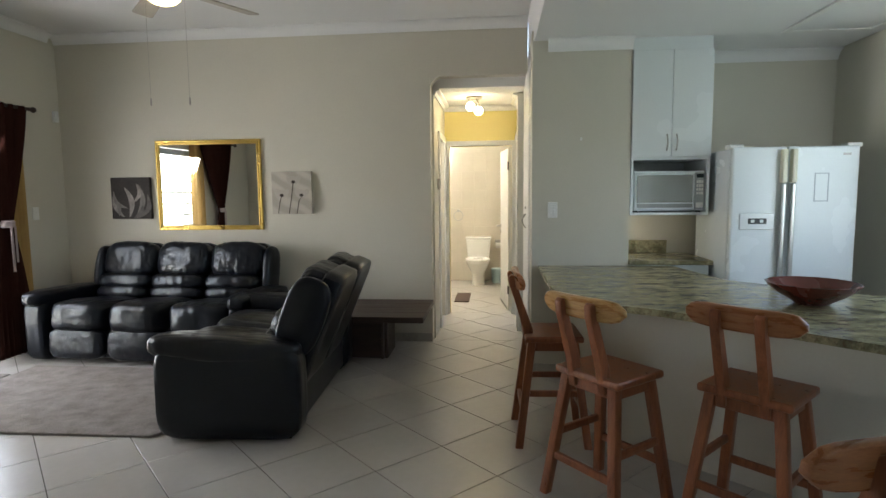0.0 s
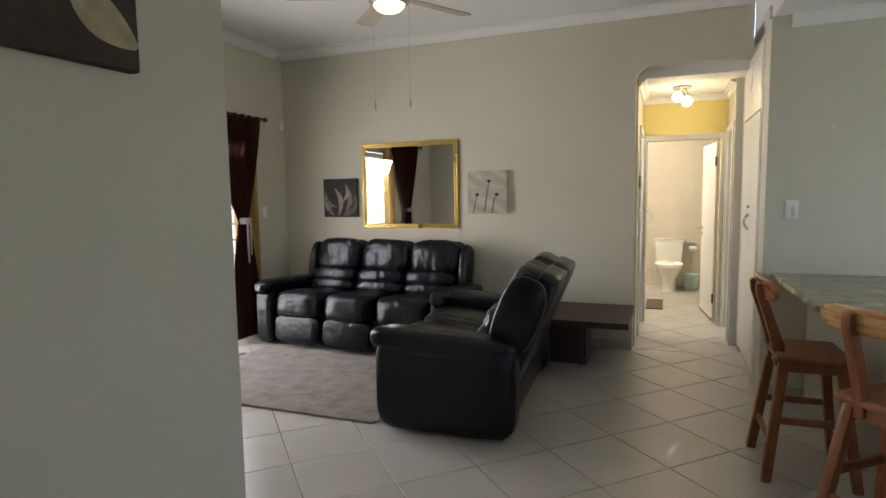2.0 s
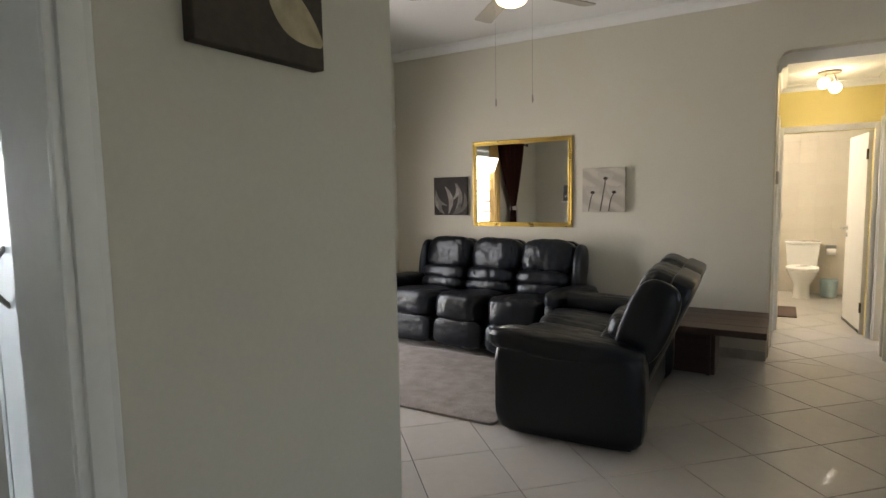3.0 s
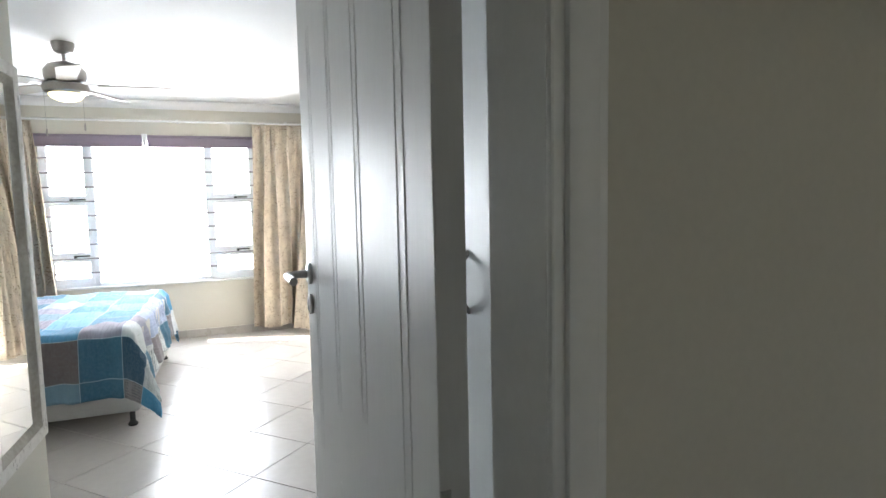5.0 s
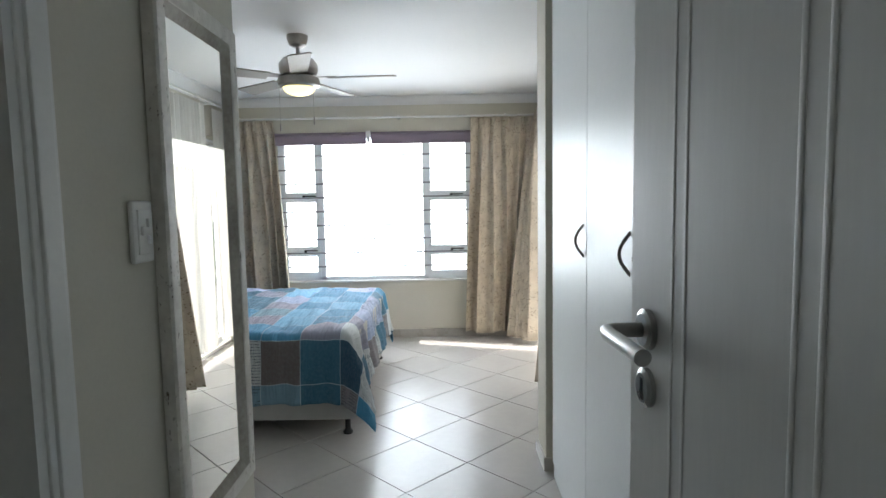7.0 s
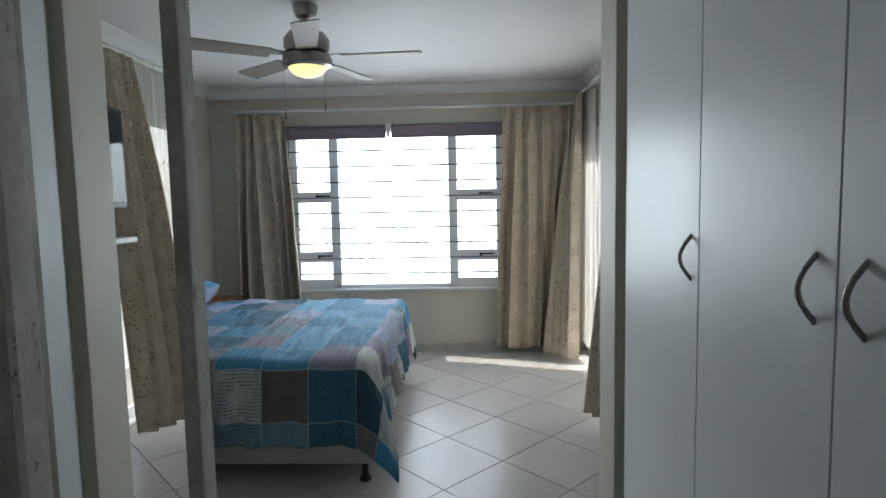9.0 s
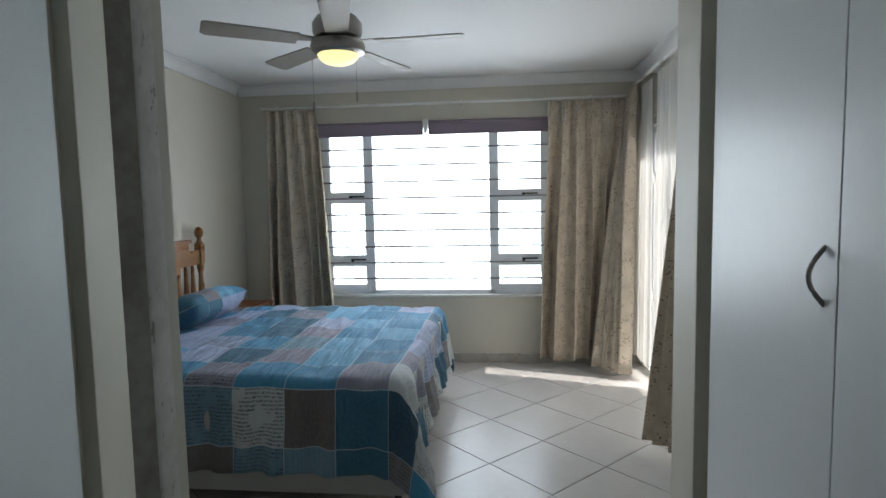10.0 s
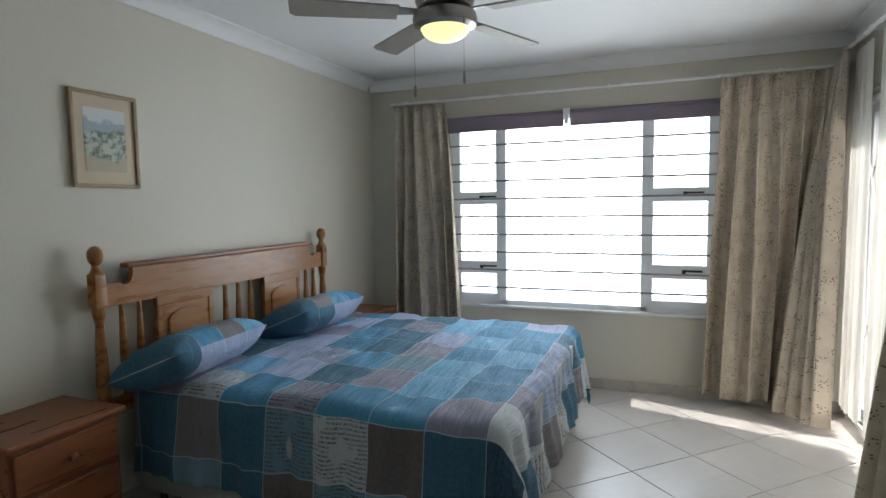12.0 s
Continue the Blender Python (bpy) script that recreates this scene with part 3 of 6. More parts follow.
def casing(name, plan_a, plan_b, depth_axis, at, top, width=0.07, thick=0.018):
    """The moulded frame round a doorway in a wall across depth_axis."""
    bm = bmesh.new()
    lo, hi = plan_a, plan_b
    for s0, s1, z0, z1 in ((lo - width, lo, 0, top + width), (hi, hi + width, 0, top + width), (lo, hi, top, top + width)):
        for inset, t in ((0.0, thick * 0.6), (0.014, thick)):
            if depth_axis == "x":
                box(bm, at, at + t * (1 if thick > 0 else 1), s0 + inset, s1 - inset, z0, z1 - (0 if s1 - s0 > 0.2 else 0), bevel=0.003)
            else:
                box(bm, s0 + inset, s1 - inset, at, at + t, z0, z1, bevel=0.003)
    return structure(name, bm, GLOSS, "white painted moulded door frame", "door frame")


casing("trim_bedroom_door", -0.205, 0.728, "x", -1.531, 2.06, width=0.06)
structure("trim_bedroom_jamb", boxes((-1.652, -1.528, 0.728, 0.747, 0, 2.06), (-1.652, -1.528, -0.207, -0.190, 0, 2.06), (-1.652, -1.528, -0.190, 0.728, 2.045, 2.063),
                                     bevel=0.002), GLOSS, "white painted door lining", "door frame")
casing("trim_ensuite_door", -2.61, -1.84, "y", -0.247, 2.06, thick=0.016)
structure("trim_ensuite_jamb", boxes((-2.612, -2.590, -0.350, -0.243, 0, 2.06), (-1.86, -1.838, -0.350, -0.243, 0, 2.06)), GLOSS, "white painted door lining", "door frame")
casing("trim_bathroom_door", -0.79, -0.06, "y", 7.030, 2.0, width=0.06)
structure("trim_hall_left_door", boxes((-0.842, -0.822, 6.29, 6.36, 0, 2.1), (-0.842, -0.822, 6.94, 7.0, 0, 2.1), (-0.842, -0.822, 6.36, 6.94, 2.04, 2.1), bevel=0.004), GLOSS,
          "white painted moulded door frame", "door frame")
structure("trim_hall_right_door", boxes((-0.022, -0.002, 6.34, 6.43, 0, 2.1), (-0.022, -0.002, 6.97, 7.02, 0, 2.1), (-0.022, -0.002, 6.43, 6.97, 2.04, 2.1), bevel=0.004), GLOSS,
          "white painted moulded door frame", "door frame")
structure("trim_hall_post", boxes((-0.02, 0.05, 6.20, 6.238, 0, 2.45), bevel=0.006), GLOSS, "white painted post at the hall mouth", "door frame")

# outside
structure("ground", boxes((-60, 60, -60, 60, -0.30, -0.16)), GRASS, "lawn round the house", "ground")
structure("pavement_terrace", boxes((-12, -4.8, 1.6, 9, -0.16, -0.03), (-12, -7.95, -5, 1.6, -0.16, -0.03)), PAVING, "pale terrace paving outside the doors", "terrace")


# ---- doors and windows ----
def lever(parent, x, z, y=0.0, way=-1, side=-1):
    """A lever handle on a round rose, with a keyhole rose under it."""
    h = part("handle", lathe(bmesh.new(), [(0.026, 0), (0.026, 0.007), (0.02, 0.010)], (x, y, z), 28, "Y"), STEEL, parent, "brushed steel lever handle")
    for v in h.data.vertices:
        v.co.y = y + side * (v.co.y - y)
    pts = [(x, y, z), (x, y + side * 0.045, z), (x + way * 0.006, y + side * 0.055, z), (x + way * 0.02, y + side * 0.058, z), (x + way * 0.125, y + side * 0.058, z)]
    part("lever", tube(bmesh.new(), pts, 0.0095, 16), STEEL, h)
    k = lathe(bmesh.new(), [(0.025, 0), (0.025, 0.006), (0.019, 0.009)], (x, y, z - 0.075), 28, "Y")
    for v in k.verts:
        v.co.y = y + side * (v.co.y - y)
    e = part("escutcheon", k, STEEL, parent, "brushed steel keyhole rose")
    part("keyhole", boxes((x - 0.004, x + 0.004, y + side * 0.0095, y + side * 0.0085, z - 0.09, z - 0.062)), BLACK_PLASTIC, e)


def panel_door(name, hinge, free, top, label, handle_side):
    """A moulded leaf; local x runs from the hinge to the free edge."""
    d = Vector(free) - Vector(hinge)
    w = d.length
    root = thing(name, (*hinge, 0), math.degrees(math.atan2(d.y, d.x)), label, "door", kind="structure")
    part("leaf", boxes((0, w, -0.019, 0.019, 0.012, top), bevel=0.002), DOOR_PAINT, root)
    for side in (-1, 1):
        for x, low in ((0.112, 0.90), (0.332, 1.10), (0.535, 1.05), (0.746, 0.88)):
            for z0, z1 in ((low, top - 0.18), (0.16, low - 0.16)):
                for dx in (-0.015, 0.015):
                    c = x * w / 0.884 + dx
                    part("bead", boxes((c - 0.004, c + 0.004, side * 0.018, side * 0.0198, z0, z1), bevel=0.0012), DOOR_PAINT, root)
    lever(root, w - 0.06, 1.29, handle_side * 0.019, -1, handle_side)
    return root


door = panel_door("door_bedroom", (-1.660, 0.686), (-2.543, 0.645), 2.03, "open white moulded bedroom door with steel lever", 1)
for hz in (0.25, 1.05, 1.80):
    part("hinge", lathe(bmesh.new(), [(0.007, hz), (0.007, hz + 0.09)], (0.0, 0.012), 10), STEEL, door)
panel_door("door_ensuite", (-2.570, -0.377), (-2.49, -1.12), 2.03, "open white moulded bathroom door", 1)
bath = thing("door_bathroom", (-0.075, 7.18, 0), 97, "open white bathroom door with dark hinges", "door", kind="structure")
part("leaf", boxes((0, 0.72, -0.018, 0.018, 0.012, 1.98), bevel=0.002), DOOR_PAINT, bath)
for hz in (0.22, 1.72):
    part("hinge", boxes((-0.012, 0.012, 0.012, 0.028, hz, hz + 0.10)), BLACK_PLASTIC, bath, "dark door hinge")
lever(bath, 0.66, 1.02, 0.018, -1, 1)
part("kick_strip", boxes((0.0, 0.72, 0.019, 0.022, 0.012, 0.04)), BLACK_PLASTIC, bath)


BAR_PAINT = material("grey painted steel", (0.26, 0.26, 0.28), 0.5, vary=0.1)


def bar_window():
    """The wide bedroom window: two side lights of three sashes round a fixed pane, with burglar bars."""
    root = thing("window_bedroom", (-7.83, 0, 0), 0, "wide white window with burglar bars above the bed", "window", kind="structure")
    y0, y1, z0, z1 = -1.40, 0.66, 0.625, 2.17
    m0, m1 = -0.955, 0.155
    rails = [(y0, y1, z0, z0 + 0.04), (y0, y1, z1 - 0.04, z1), (y0, y0 + 0.04, z0, z1), (y1 - 0.04, y1, z0, z1), (m0 - 0.025, m0 + 0.025, z0, z1), (m1 - 0.025, m1 + 0.025, z0, z1)]
    part("frame", boxes(*[(-0.03, 0.03, a, b, c, d) for a, b, c, d in rails], bevel=0.003), ALUMINIUM, root)
    for a, b in ((y0 + 0.04, m0 - 0.025), (m1 + 0.025, y1 - 0.04)):
        for c, d in ((z0 + 0.04, 0.938), (0.938, 1.519), (1.519, z1 - 0.04)):
            s, rail = 0.034, 0.052
            sash = part("sash", boxes((-0.02, 0.035, a, b, c, c + rail), (-0.02, 0.035, a, b, d - rail, d), (-0.02, 0.035, a, a + s, c + rail, d - rail), (-0.02, 0.035, b - s, b, c + rail, d - rail),
                                      bevel=0.003), ALUMINIUM, root)
            p = part("pane", boxes((-0.003, 0.003, a + s, b - s, c + rail, d - rail)), GLASS, sash)
            p.visible_shadow = False
            if d < 1.6:
                g = boxes((0.035, 0.047, (a + b) / 2 + 0.03, (a + b) / 2 + 0.16, d + 0.004, d + 0.018), (0.035, 0.06, (a + b) / 2 + 0.02, (a + b) / 2 + 0.045, d - 0.012, d + 0.02), bevel=0.002)
                part("stay", g, BLACK_PLASTIC, sash, "dark window stay")
    p = part("pane", boxes((-0.003, 0.003, m0 + 0.025, m1 - 0.025, z0 + 0.04, z1 - 0.04)), GLASS, root)
    p.visible_shadow = False
    for k in range(9):
        z = 0.777 + k * 0.1468
        part("bar", tube(bmesh.new(), [(0.075, y0, z), (0.075, -0.4, z), (0.075, y1, z)], 0.008, 8), BAR_PAINT, root)
    part("sill", boxes((-0.12, 0.085, y0 - 0.02, y1 + 0.02, 0.605, 0.626), bevel=0.006), GLOSS, root, "white painted window sill")


bar_window()


def roller(name, y0, y1):
    root = thing(name, (-7.745, 0, 0), 0, "mauve roller blind rolled up above the window", "blind", "roller blinds")
    part("cloth", boxes((-0.012, 0.0, y0, y1, 2.075, 2.19)), BLIND_CLOTH, root)
    part("roll", tube(bmesh.new(), [(-0.008, y0, 2.175), (-0.008, (y0 + y1) / 2, 2.175), (-0.008, y1, 2.175)], 0.016, 14), BLIND_CLOTH, root)
    part("weight_bar", boxes((-0.016, 0.006, y0, y1, 2.065, 2.085), bevel=0.003), BLIND_CLOTH, root)


roller("roller_blind", -1.44, -0.45)
roller("roller_blind", -0.40, 0.70)
solid("blind_bracket", boxes((-7.768, -7.72, -0.45, -0.40, 2.15, 2.20), (-7.75, -7.72, -0.44, -0.41, 2.08, 2.16), bevel=0.004), WHITE_PLASTIC,
      label="white plastic bracket between the roller blinds", category="bracket")


def sliding_door(name, origin, along, w, h, label, scissor=False):
    root = thing(name, origin, along, label, "sliding door", kind="structure")
    s = 0.05
    part("frame", boxes((0, w, -0.05, 0.05, 0, s), (0, w, -0.05, 0.05, h - s, h), (0, s, -0.05, 0.05, s, h - s), (w - s, w, -0.05, 0.05, s, h - s), bevel=0.003), ALUMINIUM, root)
    for n, (a, b) in enumerate(((s, w / 2 + 0.03), (w / 2 - 0.03, w - s))):
        y = -0.022 + 0.044 * n
        leaf = part("leaf", boxes((a, b, y - 0.016, y + 0.016, s, s + 0.07), (a, b, y - 0.016, y + 0.016, h - s - 0.05, h - s), (a, a + 0.05, y - 0.016, y + 0.016, s + 0.07, h - s - 0.05),
                                  (b - 0.05, b, y - 0.016, y + 0.016, s + 0.07, h - s - 0.05), bevel=0.003), ALUMINIUM, root)
        g = part("pane", boxes((a + 0.05, b - 0.05, y - 0.003, y + 0.003, s + 0.07, h - s - 0.05)), GLASS, leaf)
        g.visible_shadow = False
    if scissor:
        gate = part("security_gate", boxes((0.05, w - 0.05, -0.092, -0.078, 0.04, 0.06), (0.05, w - 0.05, -0.092, -0.078, h - 0.06, h - 0.04)), WHITE_PLASTIC, root, "white folding security gate")
        step = (w - 0.3) / 6
        for k in range(7):
            x = 0.15 + k * step
            part("gate_post", tube(bmesh.new(), [(x, -0.085, 0.06), (x, -0.085, 1.0), (x, -0.085, h - 0.06)], 0.009, 8), WHITE_PLASTIC, gate)
            for z in (0.40, 1.35) if k < 6 else ():
                for q in (0, 1):
                    pts = [(x + step * q, -0.085, z), (x + step * (0.5 + 0.32 * (q - 0.5)), -0.085, z + 0.13), (x + step / 2, -0.085, z + 0.22), (x + step * (0.5 - 0.32 * (q - 0.5)), -0.085, z + 0.31), (x + step * (1 - q), -0.085, z + 0.44)]
                    part("lattice_bar", tube(bmesh.new(), pts, 0.006, 6), WHITE_PLASTIC, gate)
    return root


sliding_door("door_terrace", (-7.64, 1.53, 0), 0, 1.87, 2.10, "white sliding glass door with a folding gate behind voile", True)
sliding_door("door_lounge", (-4.73, 2.97, 0), 90, 2.03, 2.10, "white sliding glass door with bars behind the curtains", False)
solid("burglar_bars", boxes(*[(-4.662, -4.650, 2.97, 5.0, 0.25 + k * 0.155, 0.272 + k * 0.155) for k in range(12)]), WHITE_PLASTIC,
      label="white horizontal burglar bars across the sliding door", category="burglar bars")
# neither window is seen; the front one is added only for its light
for nm, dims in (("window_front_unseen", (1.5, 2.3, -2.57, -2.53, 0.8, 2.2)), ("window_kitchen", (X_EAST + 0.03, X_EAST + 0.06, 2.7, 3.9, 1.05, 2.15))):
    x0, x1, y0, y1, z0, z1 = dims
    w = thing(nm, (0, 0, 0), 0, "unseen plain white framed window", "window", kind="structure")
    if x1 - x0 > 0.5:
        part("window_frame", boxes((x0, x1, y0, y1, z0, z0 + 0.05), (x0, x1, y0, y1, z1 - 0.05, z1), (x0, x0 + 0.05, y0, y1, z0 + 0.05, z1 - 0.05), (x1 - 0.05, x1, y0, y1, z0 + 0.05, z1 - 0.05),
                                   (1.88, 1.92, y0, y1, z0 + 0.05, z1 - 0.05)), ALUMINIUM, w)
    else:
        part("window_frame", boxes((x0, x1, y0, y1, z0, z0 + 0.05), (x0, x1, y0, y1, z1 - 0.05, z1), (x0, x1, y0, y0 + 0.05, z0 + 0.05, z1 - 0.05), (x0, x1, y1 - 0.05, y1, z0 + 0.05, z1 - 0.05),
                                   (x0, x1, 3.28, 3.33, z0 + 0.05, z1 - 0.05)), ALUMINIUM, w)


# ---- curtains ----
def pleats(u, n, amp, ph=0.0):
    return amp * math.sin(2 * math.pi * n * u + ph) + 0.35 * amp * math.sin(2 * math.pi * n * 2.3 * u + 1.3 + ph)


def window_curtain(name, y0, y1, y0b, y1b, ztop, zbot, x, n, label, ph=0.0):
    root = thing(name, (x, 0, 0), 0, label, "curtain", "printed curtains")

    def across(u, v):
        ease = v ** 0.8
        w = u + 0.05 * math.sin(7 * u + ph) * min(1, v * 2)
        y = (y0 + (y1 - y0) * u) * (1 - ease) + (y0b + (y1b - y0b) * u) * ease
        a = 0.026 + 0.052 * min(1, v * 1.6) * (0.7 + 0.45 * math.sin(6 * u + 1.1 + ph))
        gather = 0.014 * math.sin(u * 95 + 2 * math.sin(u * 31)) * max(0, 1 - v * 9)
        fold = math.sin(2 * math.pi * n * w + ph)
        hem = 0.018 * fold * max(0, v - 0.6) + 0.012 * math.sin(11 * u + ph) * v
        return (a * (fold + 0.28 * math.sin(4 * math.pi * n * w + 1 + ph)) + gather, y + 0.35 * a * math.cos(2 * math.pi * n * w + ph) * min(1, v * 3) + 0.012 * math.sin(9 * u + 3 * v), ztop + (zbot - ztop) * v + hem)

    cloth("curtain_cloth", CURTAIN, root, across, 110, 26)
    return root


def side_curtain(name, x0, x1, b0, b1, y, ztop, zbot, n, label, ph=0.0):
    root = thing(name, (0, 0, 0), 0, label, "curtain", "printed curtains")

    def across(u, v):
        e = v ** 0.9
        x = (x0 + (x1 - x0) * u) * (1 - e) + (b0[0] + (b1[0] - b0[0]) * u) * e
        yy = y * (1 - e) + (b0[1] + (b1[1] - b0[1]) * u) * e
        a = 0.016 + 0.03 * min(1, v * 3)
        return (x + 0.01 * math.sin(11 * u), yy + pleats(u, n, a, ph), ztop + (zbot - ztop) * v)

    cloth("curtain_cloth", CURTAIN, root, across, 100, 26)
    return root


window_curtain("curtain", -1.86, -1.40, -1.88, -1.26, 2.305, 0.06, -7.64, 5, "cream leaf-printed curtain drawn beside the window and headboard")
window_curtain("curtain", 0.64, 1.26, 0.58, 1.16, 2.305, 0.07, -7.62, 5, "cream leaf-printed curtain drawn to the room corner", 1.0)
side_curtain("curtain", -7.66, -7.50, (-7.52, 1.00), (-7.24, 1.24), 1.33, 2.39, 0.06, 4, "cream leaf-printed curtain pulled back beside the voile", 0.4)
side_curtain("curtain", -5.95, -5.55, (-6.03, 1.06), (-5.66, 1.26), 1.33, 2.39, 0.07, 4, "cream leaf-printed curtain flaring out at its foot", 2.0)
voile = thing("voile_curtain", (0, 0, 0), 0, "white voile curtain over the sliding door", "curtain")
cloth("curtain_cloth", SHEER, voile, lambda u, v: (-7.68 + 0.44 * u, 1.395 + pleats(u, 6, 0.012 + 0.012 * v), 2.38 - 2.26 * v), 60, 10, thick=0)
cloth("curtain_cloth", SHEER, voile, lambda u, v: (-7.06 + 1.26 * u, 1.385 + pleats(u, 18, 0.012 + 0.012 * v), 2.38 - 2.26 * v), 200, 10, thick=0)


def rod(name, a, b, mat, label, r=0.012, finial=False):
    root = thing(name, (0, 0, 0), 0, label, "curtain rail")
    mid = [(p + q) / 2 for p, q in zip(a, b)]
    part("rail", tube(bmesh.new(), [a, mid, b], r, 12), mat, root)
    if finial:
        for p in (a, b):
            bm = bmesh.new()
            bmesh.ops.create_uvsphere(bm, u_segments=16, v_segments=10, radius=r * 1.7)
            bmesh.ops.translate(bm, vec=p, verts=bm.verts[:])
            part("finial", bm, mat, root)
    return root


r = rod("curtain_rail", (-7.66, -1.90, 2.325), (-7.66, 1.30, 2.325), WHITE_PLASTIC, "white curtain rail above the bedroom window")
for y in (-1.75, -0.1, 1.0):
    part("bracket", boxes((-7.77, -7.65, y - 0.012, y + 0.012, 2.315, 2.345), bevel=0.003), WHITE_PLASTIC, r)
r = rod("curtain_rail", (-7.60, 1.34, 2.40), (-5.50, 1.34, 2.40), WHITE_PLASTIC, "white curtain rail above the sliding door")
for x in (-7.1, -5.7):
    part("bracket", boxes((x - 0.012, x + 0.012, 1.33, 1.44, 2.39, 2.42), bevel=0.003), WHITE_PLASTIC, r)

# lounge curtains
r = rod("curtain_pole", (-4.555, 2.05, 2.27), (-4.555, 5.34, 2.27), DARK_WOOD, "dark wooden curtain pole above the sliding door", 0.016, True)


def tied_curtain(middle, tie, width):
    drape = thing("tied_curtain", (0, 0, 0), 0, "dark brown curtain tied back with a pale ribbon", "curtain", "tied curtains")

    def tied(u, v):
        t = 0.48
        if v < t:
            k, c = 1 - 0.84 * (v / t) ** 1.2, middle + (tie - middle) * (v / t)
        else:
            k, c = 0.16 + 0.34 * min(1, (v - t) / (1 - t) * 1.4) ** 0.7, tie
        return (-4.555 + pleats(u, 8, 0.016 + 0.02 * k) * (0.45 + 0.55 * k), c + (u - 0.5) * width * k, 2.285 - 2.25 * v)

    cloth("curtain_cloth", BROWN_CLOTH, drape, tied, 100, 44)
    rib = part("tie_back", lathe(bmesh.new(), [(0.058, 1.19), (0.068, 1.20), (0.068, 1.245), (0.058, 1.255)], (-4.555, tie), 18), RIBBON, drape, "pale pink ribbon tie-back")
    part("ribbon_end", boxes((-4.490, -4.486, tie - 0.03, tie - 0.005, 0.80, 1.20), (-4.488, -4.484, tie + 0.01, tie + 0.03, 0.88, 1.20)), RIBBON, rib)


RIBBON = sheer_cloth("pale ribbon", (0.5, 0.42, 0.42), 0.2)
tied_curtain(4.83, 4.94, 0.88)
tied_curtain(2.70, 2.62, 0.95)

for y, wide in ((4.86, 0.38), (3.02, 0.36)):
    inner = thing("voile_curtain", (0, 0, 0), 0, "amber voile curtain behind the brown curtain", "curtain")
    cloth("curtain_cloth", GOLD_CLOTH, inner, lambda u, v: (-4.605 + pleats(u, 5, 0.014), y + wide * u, 2.24 - 2.18 * v), 60, 8, thick=0)


# ---- bedroom things ----
def build_bed():
    root = thing("bed", (-6.08, -1.19, 0), 0, "double bed base and mattress against the headboard", "bed")
    hx, y0, y1 = 0.92, -0.89, 0.98
    part("base", boxes((-hx + 0.02, hx - 0.02, y0, y1, 0.10, 0.36), bevel=0.03), BASE_CLOTH, root, "pale cloth covered bed base")
    m = bmesh.new()
    puff(m, (0, 0.045, 0.50), (2 * hx, 1.88, 0.285), 14, 8)
    part("mattress", m, BASE_CLOTH, root)
    for x in (-hx + 0.08, 0.0, hx - 0.08):
        for y in (y0 + 0.1, y1 - 0.06):
            part("leg", lathe(bmesh.new(), [(0.030, 0), (0.032, 0.012), (0.018, 0.03), (0.017, 0.105)], (x, y), 14), BLACK_PLASTIC, root, "black plastic bed foot")
    return root


build_bed()


# patches of the duvet, head to foot along each line; capitals carry printed script
DUVET = ("tdpdlbmBdb", "dbMlBpdmBD", "pMbpdlbpbc", "MbpdMlbbdT", "bpmBdplbPd", "pbpBdmblPC", "mdpPbslbpt", "bMlpdmlBmC",
         "bmCbMbbmcd", "tdtdSCwdnC", "ddsdwSsdTb")


